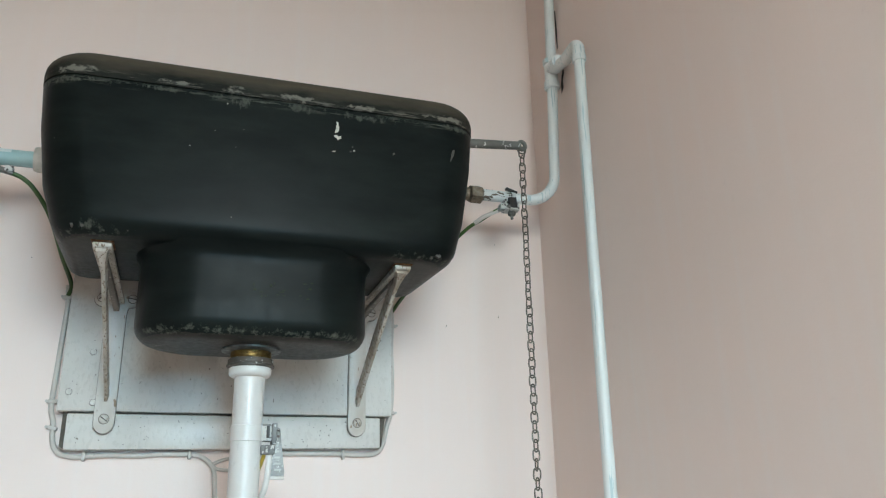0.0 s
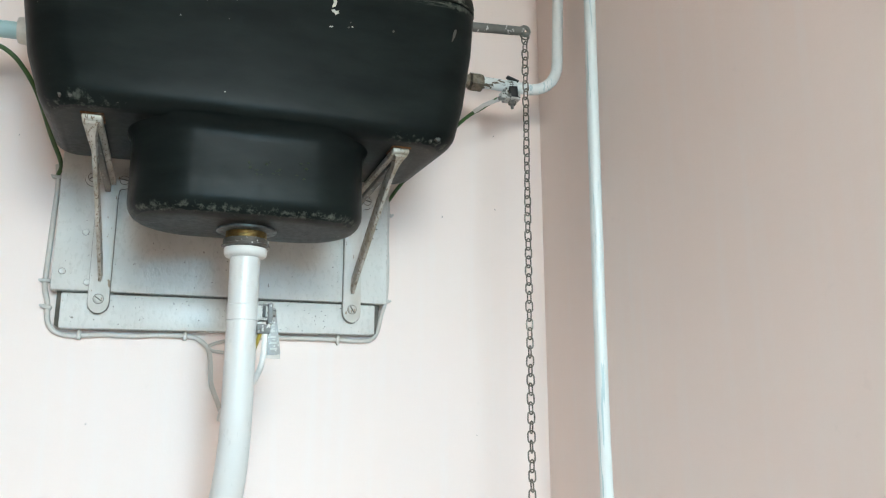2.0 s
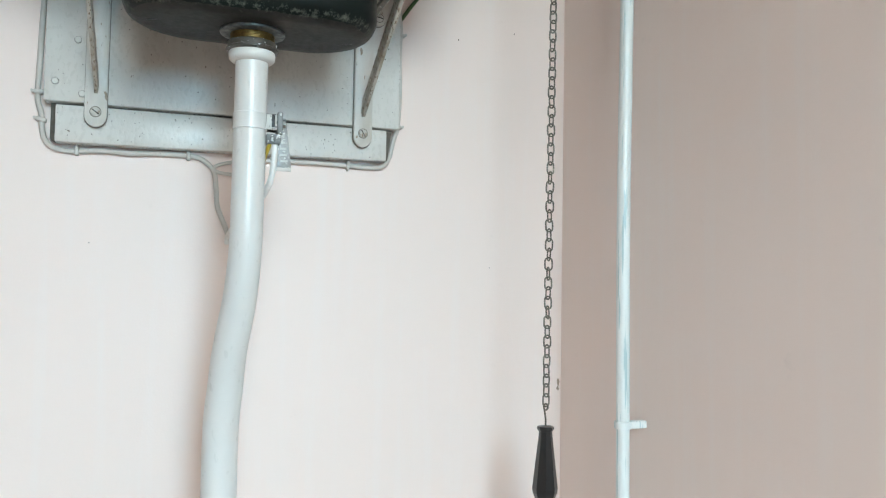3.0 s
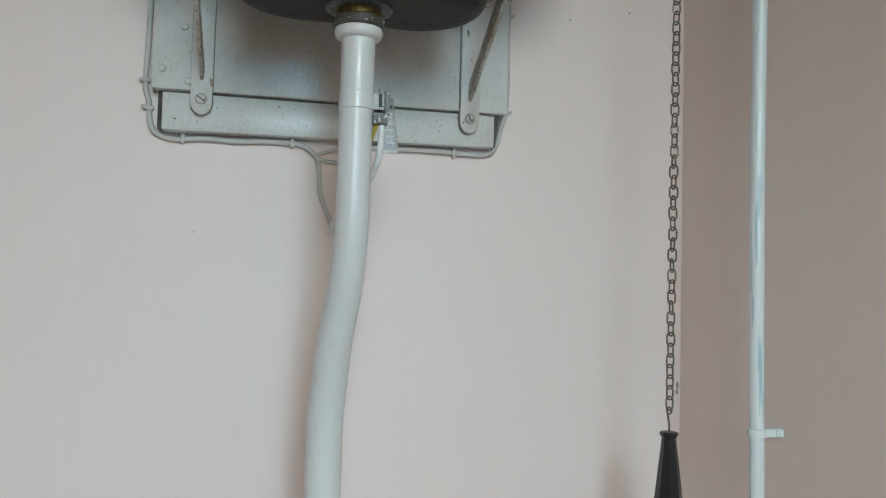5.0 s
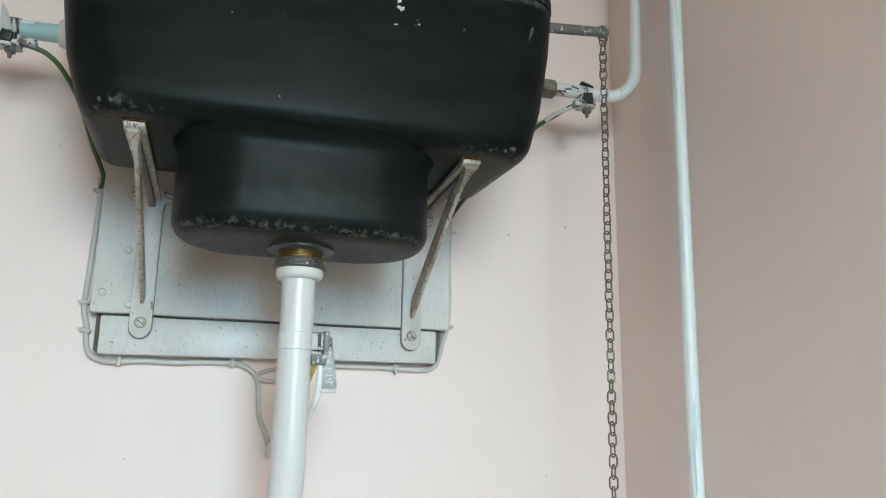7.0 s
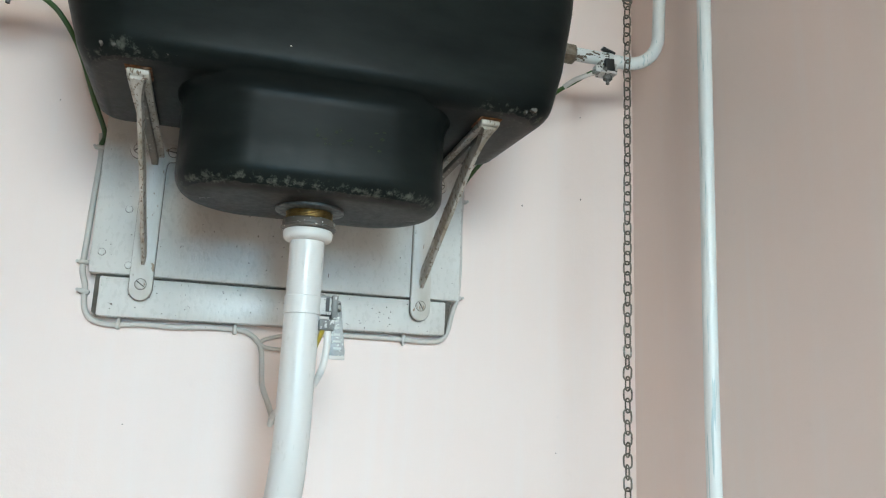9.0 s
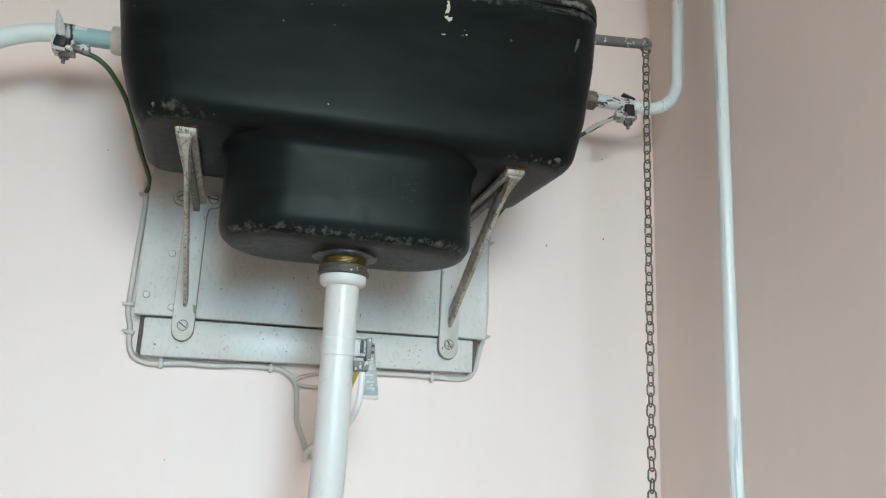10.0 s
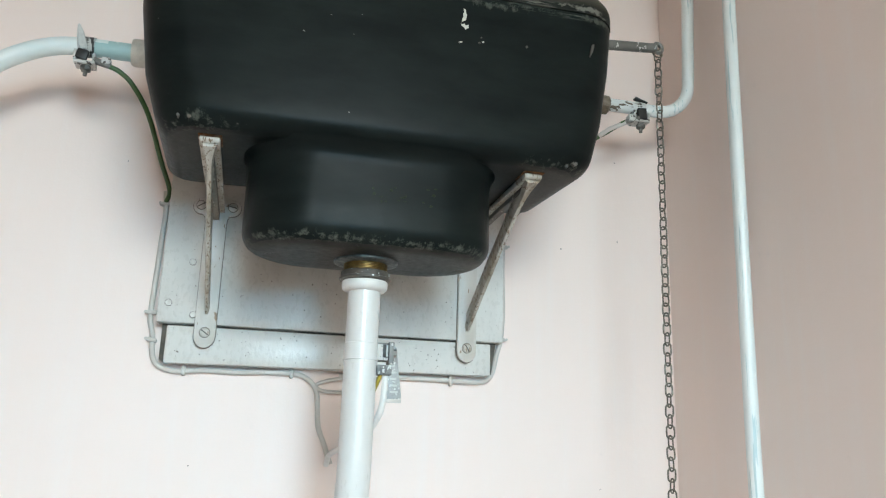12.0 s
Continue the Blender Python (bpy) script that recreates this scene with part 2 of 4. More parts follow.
CABLE = painted("grey_cable_paint", (0.45, 0.418, 0.375), (0.54, 0.51, 0.47), (0.26, 0.23, 0.20), 0.45, 0.72, (1, 1, 1), 60, 0.3, 160)
EARTH = plastic("green_earth_sleeve", (0.032, 0.080, 0.014), 0.35)
YELLOW = plastic("yellow_earth_sleeve", (0.36, 0.26, 0.03), 0.35)
BRASS = metal("aged_brass", (0.30, 0.20, 0.066), (0.19, 0.118, 0.040), 0.48, 200, (0.07, 0.045, 0.02), 0.6)
FLANGE = metal("grey_flange", (0.16, 0.17, 0.165), (0.10, 0.11, 0.11), 0.5, 150, (0.05, 0.05, 0.05), 0.5)
NUTDIRT = painted("paint_smeared_nut", (0.050, 0.043, 0.035), (0.105, 0.090, 0.074), (0.60, 0.60, 0.58), 0.45, 0.620, (1, 1, 1), 80, 0.4, 150)
CLAMPW = painted("grubby_clamp_paint", (0.56, 0.56, 0.53), (0.46, 0.455, 0.43), (0.05, 0.045, 0.04), 0.45, 0.575, (1, 1, 1), 90, 0.5, 190)
CLAMPD = painted("dirty_clamp_metal", (0.20, 0.205, 0.20), (0.085, 0.088, 0.085), (0.55, 0.56, 0.54), 0.45, 0.60, (1, 1, 1), 120, 0.5, 170)
WORN = painted("worn_pipe_paint", (0.68, 0.71, 0.70), (0.58, 0.60, 0.58), (0.10, 0.075, 0.05), 0.45, 0.555, (1.0, 1, 2.5), 80, 0.4, 95)
OLDNUT = metal("dull_brass_nut", (0.22, 0.185, 0.14), (0.13, 0.108, 0.08), 0.5, 140, (0.34, 0.32, 0.28), 0.35)
STEEL = metal("dull_steel", (0.24, 0.24, 0.225), (0.13, 0.13, 0.12), 0.5, 150, (0.12, 0.10, 0.08), 0.5)
CHAIN = metal("tarnished_chain", (0.22, 0.20, 0.165), (0.13, 0.115, 0.095), 0.45, 200, (0.08, 0.06, 0.045), 0.6)
LEVER = painted("grey_lever_paint", (0.150, 0.145, 0.128), (0.085, 0.085, 0.075), (0.5, 0.5, 0.47), 0.5, 0.645, (1, 1, 1), 60, 0.3, 110)
CREAM = plastic("cream_backnut", (0.60, 0.555, 0.48), 0.45)
WHITEPL = plastic("white_clip", (0.70, 0.69, 0.66), 0.4)
DARK = plastic("black_clamp_and_gap", (0.012, 0.012, 0.012), 0.5)
HANDLE = plastic("black_pull_plastic", (0.011, 0.0115, 0.012), 0.28)
CHIPPAINT = plastic("bare_cream_undercoat", (0.58, 0.55, 0.47), 0.6)
GREYCHIP = plastic("grey_scuff", (0.090, 0.085, 0.074), 0.7, 0.1)
DARKRIM = plastic("dark_rim", (0.16, 0.145, 0.12), 0.8)
SCRAPE = plastic("brown_wall_scrape", (0.34, 0.255, 0.20), 0.8)
MOSS = plastic("green_spatter", (0.0200, 0.0280, 0.0100), 0.5, 0.05)
HOLE = plastic("dark_crack", (0.035, 0.028, 0.024), 0.9)
GAPTONE = painted("dark_gap_tone", (0.060, 0.050, 0.038), (0.11, 0.095, 0.075), (0.03, 0.025, 0.02), 0.7, 0.66, (1, 1, 3), 120, 0.4, 200)
TAG = painted("grey_tag", (0.36, 0.365, 0.345), (0.24, 0.245, 0.235), (0.58, 0.58, 0.55), 0.3, 0.60, (1, 1, 1), 130, 0.3, 330)
TAGINK = plastic("faded_tag_print", (0.47, 0.47, 0.44), 0.4)
WINFRAME = plastic("white_window_paint", (0.72, 0.72, 0.70), 0.4)


# ---- mesh tools ----
def make(name, bm, mat, smooth=True, angle=40):
    bmesh.ops.recalc_face_normals(bm, faces=bm.faces)
    for f in bm.faces:
        f.smooth = smooth
    if smooth:
        for e in bm.edges:
            if len(e.link_faces) == 2 and e.calc_face_angle(0) > radians(angle):
                e.smooth = False
    me = bpy.data.meshes.new(name)
    bm.to_mesh(me)
    bm.free()
    me.materials.append(mat)
    return me


def part(name, bm, mat, parent, label="", smooth=True, angle=40):
    ob = new(name, make(name, bm, mat, smooth, angle))
    ob.parent = parent
    ob.matrix_parent_inverse = parent.matrix_world.inverted()
    return tagged(ob, label)


def thing(name, label, category, group="", kind="", at=(0, 0, 0)):
    ob = new(name)
    ob.location = at
    ob.matrix_world = Matrix.Translation(at)
    return tagged(ob, label, category, group, kind)


def ring(bm, pts):
    return [bm.verts.new(p) for p in pts]


def bridge(bm, a, b):
    n = len(a)
    for i in range(n):
        bm.faces.new((a[i], a[(i + 1) % n], b[(i + 1) % n], b[i]))


def tube(points, r, n=14, bm=None, caps=True):
    """A round bar along points; r is one radius or one for each point."""
    bm = bm or bmesh.new()
    pts = [Vector(p) for p in points]
    rs = r if isinstance(r, (list, tuple)) else [r] * len(pts)
    tans = [(pts[min(i + 1, len(pts) - 1)] - pts[max(i - 1, 0)]).normalized() for i in range(len(pts))]
    side = tans[0].orthogonal().normalized()
    rings = []
    for p, t, rad in zip(pts, tans, rs):
        side = (side - t * side.dot(t)).normalized()
        up = t.cross(side)
        rings.append(ring(bm, [p + rad * (math.cos(a) * side + math.sin(a) * up) for a in (2 * math.pi * k / n for k in range(n))]))
    for a, b in zip(rings, rings[1:]):
        bridge(bm, a, b)
    if caps:
        bm.faces.new(rings[0]), bm.faces.new(rings[-1])
    return bm


def smoothed(points, steps=6):
    """Points on a rounded way through the given ones."""
    p = [Vector(q) for q in points]
    p = [2 * p[0] - p[1]] + p + [2 * p[-1] - p[-2]]
    out = []
    for a, b, c, d in zip(p, p[1:], p[2:], p[3:]):
        for k in range(steps):
            t = k / steps
            out.append(0.5 * (2 * b + (c - a) * t + (2 * a - 5 * b + 4 * c - d) * t * t + (3 * b - a - 3 * c + d) * t ** 3))
    return out + [p[-2]]


def bent(points, radius, steps=7):
    """A straight way with round bends of that radius."""
    p = [Vector(q) for q in points]
    out = [p[0]]
    for a, b, c in zip(p, p[1:], p[2:]):
        u, w = (a - b).normalized(), (c - b).normalized()
        half = u.angle(w) / 2
        d = radius / math.tan(half)
        mid = b + (u + w).normalized() * (radius / math.sin(half))
        s, e = (b + u * d) - mid, (b + w * d) - mid
        for k in range(steps + 1):
            out.append(mid + (s.lerp(e, k / steps)).normalized() * radius)
    return out + [p[-1]]


def lathe(profile, n=24, bm=None, at=(0, 0, 0), axis="z"):
    """A turned body of (radius, height) pairs round an axis."""
    bm = bm or bmesh.new()
    rings = []
    for r, h in profile:
        pts = []
        for k in range(n):
            a = 2 * math.pi * (k + 0.5) / n
            u, w = r * math.cos(a), r * math.sin(a)
            q = {"z": (u, w, h), "x": (h, u, w), "y": (u, h, w)}[axis]
            pts.append(Vector(at) + Vector(q))
        rings.append(ring(bm, pts))
    for a, b in zip(rings, rings[1:]):
        bridge(bm, a, b)
    bm.faces.new(rings[0]), bm.faces.new(rings[-1])
    return bm


def rrect(x0, x1, y0, y1, r, z, k=8, rear_r=None, rear_in=0.0):
    """A rounded rectangle at height z; rear_r: the rear corners' radius, rear_in: how far the rear's east end is drawn in."""
    pts, q = [], rear_r or r
    for cx, cy, a0, r in ((x1 - q - rear_in, y1 - q, 0, q), (x0 + q, y1 - q, 90, q), (x0 + r, y0 + r, 180, r), (x1 - r, y0 + r, 270, r)):
        for i in range(k + 1):
            a = radians(a0 + 90 * i / k)
            pts.append((cx + r * math.cos(a), cy + r * math.sin(a), z))
    return pts


def loft(sections, bm=None):
    """Rounded rectangles (z, x0, x1, y0, y1, r, and what else rrect takes) joined from bottom to top."""
    bm = bm or bmesh.new()
    rings = [ring(bm, rrect(x0, x1, y0, y1, r, z, 8, *more)) for z, x0, x1, y0, y1, r, *more in sections]
    for a, b in zip(rings, rings[1:]):
        bridge(bm, a, b)
    bm.faces.new(rings[0]), bm.faces.new(rings[-1])
    return bm


def box(x0, x1, y0, y1, z0, z1, bevel=0.0, bm=None, seg=2):
    own = bmesh.new()
    bmesh.ops.create_cube(own, size=1)
    for v in own.verts:
        v.co = ((x0 + x1) / 2 + v.co.x * (x1 - x0), (y0 + y1) / 2 + v.co.y * (y1 - y0), (z0 + z1) / 2 + v.co.z * (z1 - z0))
    if bevel:
        bmesh.ops.bevel(own, geom=own.edges[:], offset=bevel, segments=seg, affect="EDGES", profile=0.5)
    return merge(bm, own)


def merge(bm, other):
    if bm is None:
        return other
    me = bpy.data.meshes.new("joined")
    other.to_mesh(me)
    other.free()
    bm.from_mesh(me)
    bpy.data.meshes.remove(me)
    return bm


def moved(bm, m):
    bmesh.ops.transform(bm, matrix=m, verts=bm.verts)
    return bm


def slab(outline, axis, a, b, bevel=0.0):
    """An outline of 2D points drawn out along an axis from a to b."""
    bm = bmesh.new()
    put = {"y": lambda p, h: (p[0], h, p[1]), "x": lambda p, h: (h, p[0], p[1]), "z": lambda p, h: (p[0], p[1], h)}[axis]
    lo, hi = ring(bm, [put(p, a) for p in outline]), ring(bm, [put(p, b) for p in outline])
    bridge(bm, lo, hi)
    bm.faces.new(lo), bm.faces.new(hi)
    if bevel:
        bmesh.ops.recalc_face_normals(bm, faces=bm.faces)
        sharp = [e for e in bm.edges if e.calc_face_angle(0) > radians(35)]
        bmesh.ops.bevel(bm, geom=sharp, offset=bevel, segments=2, affect="EDGES", profile=0.5)
    return bm


def slot_screw(x, y, z, r, parent, mat, angle=20, axis="y"):
    """A domed screw head with a slot, facing south."""
    bm = lathe([(r, y), (r, y - 0.001), (r * 0.8, y - 0.0022), (r * 0.3, y - 0.0027)], 16, None, (x, 0, z), "y")
    s = part("screw", bm, mat, parent)
    part("dark_ring", lathe([(r * 1.16, y + 0.0005), (r * 1.16, y - 0.0004), (r * 0.98, y - 0.0005), (r * 0.5, y - 0.0005)], 16, None, (x, 0, z), "y"), DARKRIM, s)
    slot = box(-r * 0.85, r * 0.85, y - 0.0031, y - 0.0016, -0.0006, 0.0006)
    part("slot", moved(slot, Matrix.Translation((x, 0, z)) @ Matrix.Rotation(radians(angle), 4, "Y")), HOLE, s)
    return s


def blotch(cx, cz, w, h, seed, n=14):
    """An uneven round outline."""
    rnd = random.Random(seed)
    return [(cx + w * (0.42 + 0.78 * rnd.random()) * math.cos(2 * math.pi * k / n),
             cz + h * (0.42 + 0.78 * rnd.random()) * math.sin(2 * math.pi * k / n)) for k in range(n)]


# ---- room ----
def structure(name, bm, mat, label, category):
    return tagged(new(name, make(name, bm, mat, False)), label, category, kind="structure")


T = 0.12
structure("wall_north", box(XL - T, XR + T, 0, T, 0, ZC), WALL, "pale pink painted plaster wall behind the cistern", "wall")
structure("wall_east", box(XR, XR + T, YS - T, 0, 0, ZC), WALL, "pale pink painted plaster side wall beside the pipes", "wall")
structure("wall_west", box(XL - T, XL, YS - T, 0, 0, ZC), WALL, "pale pink painted plaster wall closing the room", "wall")
wall_s = box(XL, WX0, YS - T, YS, 0, ZC)
wall_s = box(WX1, XR, YS - T, YS, 0, ZC, 0, wall_s)
wall_s = box(WX0, WX1, YS - T, YS, 0, WZ0, 0, wall_s)
wall_s = box(WX0, WX1, YS - T, YS, WZ1, ZC, 0, wall_s)
structure("wall_south", wall_s, WALL, "pale pink painted plaster wall with the window opening", "wall")
structure("floor", box(XL - T, XR + T, YS - T, T, -0.1, 0), FLOOR, "dull red-brown painted floor of the small room", "floor")
structure("ceiling", box(XL - T, XR + T, YS - T, T, ZC, ZC + 0.1), CEIL, "off-white painted plaster ceiling", "ceiling")
win = thing("window_1", "white painted window letting in daylight", "window", kind="structure", at=(WX0, YS, WZ0))
fr = box(WX0, WX0 + 0.05, YS - 0.11, YS - 0.07, WZ0, WZ1, 0.004)
fr = box(WX1 - 0.05, WX1, YS - 0.11, YS - 0.07, WZ0, WZ1, 0.004, fr)
fr = box(WX0 + 0.05, WX1 - 0.05, YS - 0.11, YS - 0.07, WZ0, WZ0 + 0.05, 0.004, fr)
fr = box(WX0 + 0.05, WX1 - 0.05, YS - 0.11, YS - 0.07, WZ1 - 0.05, WZ1, 0.004, fr)
part("window_frame", fr, WINFRAME, win)

# ---- cistern ----
cis = thing("cistern", "black painted high-level toilet cistern, scuffed, on iron brackets", "cistern", at=(-0.41, -0.2, 1.905))
YR = -0.085
SIDES = [(1.905, -0.648, -0.176), (1.93, -0.655, -0.169), (1.969, -0.667, -0.159), (2.037, -0.677, -0.149), (2.09, -0.681, -0.145)]


def sides(z):
    for (za, a0, a1), (zb, b0, b1) in zip(SIDES, SIDES[1:]):
        if z <= zb:
            t = max(0.0, (z - za) / (zb - za))
            return a0 + (b0 - a0) * t, a1 + (b1 - a1) * t
    return SIDES[-1][1:]


def rear(z):
    """The back leans out upwards from the brackets."""
    return YR - 0.056 * max(0.0, (1.975 - z) / 0.07) ** 1.4


rows, RB = [], 0.022
for k in range(7):
    a = radians(90 * k / 6)
    d, z = RB * (1 - math.sin(a)), 1.905 + RB * (1 - math.cos(a))
    x0, x1 = sides(z)
    rows.append((z, x0 + d * 0.6, x1 - d, -0.333 + d, rear(z), max(0.05 - d * 0.6, 0.01), 0.014, 0.010))
for z in (1.945, 1.969, 2.0, 2.037, 2.065, 2.086):
    x0, x1 = sides(z)
    rows.append((z, x0, x1, -0.333 - 0.006 * (z - 1.93) / 0.16, rear(z), 0.05, 0.014 + 0.036 * min(1.0, (z - 1.927) / 0.1), 0.010 * max(0.0, 1 - (z - 1.927) / 0.06)))
x0, x1 = sides(2.09)
rows += [(2.0908, x0 + 0.0002, x1 - 0.0002, -0.3388, YR - 0.001, 0.05), (2.0912, x0 + 0.0014, x1 - 0.0014, -0.3376, YR - 0.003, 0.05)]
body = loft(rows)
# the bowl below, flaring out into the box
BX0, BX1, BY0, BY1 = -0.556, -0.281, -0.317, -0.168
brow = [(1.7990, BX0 + 0.04, BX1 - 0.04, BY0 + 0.04, BY1 - 0.04, 0.025), (1.7995, BX0 + 0.026, BX1 - 0.026, BY0 + 0.026, BY1 - 0.026, 0.05)]
for k in range(1, 7):
    a = radians(90 * k / 6)
    d, z = 0.022 * (1 - math.sin(a)), 1.7995 + 0.022 * (1 - math.cos(a))
    brow.append((z, BX0 + d, BX1 - d, BY0 + d, BY1 - d, 0.07 - d * 0.5))
for z, d in ((1.85, 0), (1.886, 0.0), (1.893, 0.0008), (1.898, 0.003), (1.902, 0.0065), (1.905, 0.011), (1.909, 0.017)):
    brow.append((z, BX0 - d * 0.5, BX1 + d * 0.5, BY0 - d * 0.7, min(BY1 + d, rear(1.905) - 0.004), 0.072 + d * 0.5))
body = loft(brow, body)
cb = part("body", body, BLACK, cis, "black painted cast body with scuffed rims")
# lid
lrow = [(2.0916, x0 + 0.0014, x1 - 0.0014, -0.3376, YR - 0.003, 0.05), (2.0919, x0 - 0.0003, x1 + 0.0003, -0.3397, YR, 0.05),
        (2.1045, x0 - 0.0005, x1 + 0.0005, -0.3400, YR, 0.05)]
for k in range(1, 9):
    a = radians(90 * k / 8)
    d, z = 0.036 * (1 - math.cos(a)), 2.1045 + 0.0305 * math.sin(a)
    lrow.append((z, x0 - 0.0005 + d, x1 + 0.0005 - d, -0.3400 + d, YR - d, max(0.05 - d * 0.4, 0.02)))
part("lid", loft(lrow), LID, cis, "dusty black lid with rounded edges")


# paint flakes on the front
def flake(cx, cz, w, h, seed, mat):
    slope = -0.333 - 0.006 * (cz - 1.93) / 0.16
    part("paint_chip", slab(blotch(cx, cz, w, h, seed), "y", slope - 0.0006, slope + 0.002), mat, cb, smooth=False)


def flake_of(cx, cz, outline, mat):
    slope = -0.333 - 0.006 * (cz - 1.93) / 0.16
    part("paint_chip", slab([(cx + u / 1000, cz + w / 1000) for u, w in outline], "y", slope - 0.0006, slope + 0.002), mat, cb, smooth=False)


flake_of(-0.3380, 2.0640, [(-1.5, 9), (1, 8.5), (1.5, 4), (2.5, 2), (2, -2), (1, -5), (-1.5, -6), (-3, -7), (-2.5, -3), (-1.2, -1), (-1.8, 3), (-0.5, 5)], CHIPPAINT)
flake_of(-0.3370, 2.0525, [(-4.5, 1.5), (-1, 2.5), (0.5, 0.5), (4.5, 2), (3.5, -0.5), (4.5, -1.5), (1.5, -3), (0.5, -4.5), (-1.5, -1.5), (-4, -0.5)], CHIPPAINT)
flake_of(-0.1860, 2.0470, [(2, 8), (3, 7), (2.5, 3), (1, -2), (-1, -6), (-2.5, -9), (-3, -8.5), (-2, -4), (-1.5, 0), (-0.5, 4), (0.5, 7)], GREYCHIP)
for cx, cz, w, h, mat in ((-0.3415, 2.0325, 0.0026, 0.0013, CHIPPAINT),
                          (-0.3200, 2.0350, 0.0018, 0.0012, GREYCHIP), (-0.3160, 2.0365, 0.0013, 0.0013, CHIPPAINT), (-0.3180, 2.0415, 0.0010, 0.0014, GREYCHIP),
                          (-0.2650, 2.0390, 0.0018, 0.0022, GREYCHIP), (-0.4720, 2.0780, 0.0008, 0.0008, CHIPPAINT),
                          (-0.4580, 1.9350, 0.0007, 0.0006, CHIPPAINT)):
    flake(cx, cz, w, h, int(abs(cx) * 10000), mat)
for k, (cx, cz, w, h, mat) in enumerate(((-0.6150, 1.9150, 0.0030, 0.0034, GREYCHIP), (-0.6140, 1.9215, 0.0010, 0.0012, GREYCHIP), (-0.6260, 1.9130, 0.0017, 0.0026, GREYCHIP), (-0.2040, 1.9110, 0.0040, 0.0026, GREYCHIP),
                                         (-0.2130, 1.9075, 0.0012, 0.0020, GREYCHIP), (-0.5680, 1.9120, 0.0030, 0.0016, GREYCHIP), (-0.5600, 1.9115, 0.0010, 0.0008, GREYCHIP))):
    part("paint_chip", slab(blotch(cx, cz, w, h, 50 + k), "y", -0.3262, -0.322), mat, cb, smooth=False)
rnd = random.Random(4)
for k in range(16):
    cx, cz = -0.43 + 0.075 * rnd.random(), 1.845 + 0.025 * rnd.random()
    part("paint_chip", slab(blotch(cx, cz, 0.0008 + 0.0022 * rnd.random(), 0.0006 + 0.0013 * rnd.random(), 80 + k), "y", BY0 - 0.0006, BY0 + 0.002), MOSS, cb, smooth=False)

# outlet: flange, brass thread and nut under the bowl
PX, PY = -0.4195, -0.243
part("outlet_flange", lathe([(0.030, 1.8010), (0.030, 1.7990), (0.0355, 1.7988), (0.0355, 1.7965), (0.032, 1.7952), (0.026, 1.7950)], 32, None, (PX, PY, 0)), FLANGE, cis, "grey metal outlet flange")
thread = []
for k in range(7):
    thread += [(0.0242, 1.797 - k * 0.0017), (0.0242, 1.7965 - k * 0.0017), (0.0224, 1.7960 - k * 0.0017), (0.0224, 1.7957 - k * 0.0017)]
part("outlet_thread", lathe(thread, 32, None, (PX, PY, 0)), BRASS, cis, "aged brass threaded tail")
part("outlet_nut", lathe([(0.0235, 1.7868), (0.0262, 1.7866), (0.0270, 1.7855), (0.0270, 1.7805), (0.0284, 1.7795), (0.0286, 1.7772), (0.0262, 1.7758)], 13, None, (PX, PY, 0)), NUTDIRT, cis, "dirty metal lock nut with paint smears")

# flush lever through the cistern's side, with its eye
LY = -0.2
lev = thing("flush_lever", "grey painted flush lever bar sticking out of the cistern", "lever", at=(-0.15, LY, 2.147))
part("bar", tube([(-0.19, LY, 2.1335), (-0.10, LY, 2.1410), (-0.05, LY, 2.1450), (-0.027, LY, 2.147)], [0.0072, 0.0070, 0.0068, 0.0066], 16), LEVER, lev)
eye = bmesh.new()
tube([Vector((-0.0235 + 0.0062 * math.cos(a), LY, 2.1475 + 0.0066 * math.sin(a))) for a in (2 * math.pi * k / 16 for k in range(17))], 0.0032, 8, eye, False)
part("eye", eye, LEVER, lev)

# ---- pull chain ----
chain = thing("pull_chain", "tarnished steel pull chain hanging from the lever", "chain", at=(-0.024, LY, 2.14))


def link_mesh(half_len, half_w, wire):
    pts = []
    for k in range(20):
        a = 2 * math.pi * k / 20
        cx, cz = math.cos(a), math.sin(a)
        pts.append(Vector((half_w * cx, 0, (half_len - half_w) * (1 if cz > 0.01 else -1 if cz < -0.01 else 0) + half_w * cz)))
    bm = bmesh.new()
    rings = []
    for i, p in enumerate(pts):
        t = (pts[(i + 1) % 20] - pts[i - 1]).normalized()
        s = Vector((0, 1, 0))
        u = t.cross(s)
        rings.append(ring(bm, [p + wire * (math.cos(b) * s + math.sin(b) * u) for b in (2 * math.pi * j / 6 for j in range(6))]))
    for i in range(20):
        bridge(bm, rings[i], rings[(i + 1) % 20])
    return bm


LINK = make("link", link_mesh(0.0083, 0.0050, 0.00110), CHAIN)
PITCH, N = 0.01266, 61
CX, CZ = -0.0240, 2.1345
rnd = random.Random(11)
for k in range(N):
    ob = new("link", LINK)
    turn = 8 + 90 * (k % 2) + 10 * math.sin(k * 0.11) + rnd.uniform(-8, 8)
    ob.parent = chain
    ob.matrix_parent_inverse = chain.matrix_world.inverted()
    ob.matrix_basis = pose(CX - 0.000108 * k + 0.0002 * math.sin(k * 1.3), LY, CZ - k * PITCH, rnd.uniform(-3, 3), rnd.uniform(-3, 3), turn)
ring_bm = bmesh.new()
tube([Vector((CX + 0.007 * math.cos(a), LY + 0.002 * math.sin(a), 2.1395 + 0.007 * math.sin(a))) for a in (2 * math.pi * k / 18 for k in range(19))], 0.0011, 6, ring_bm, False)
part("split_ring", ring_bm, CHAIN, chain)

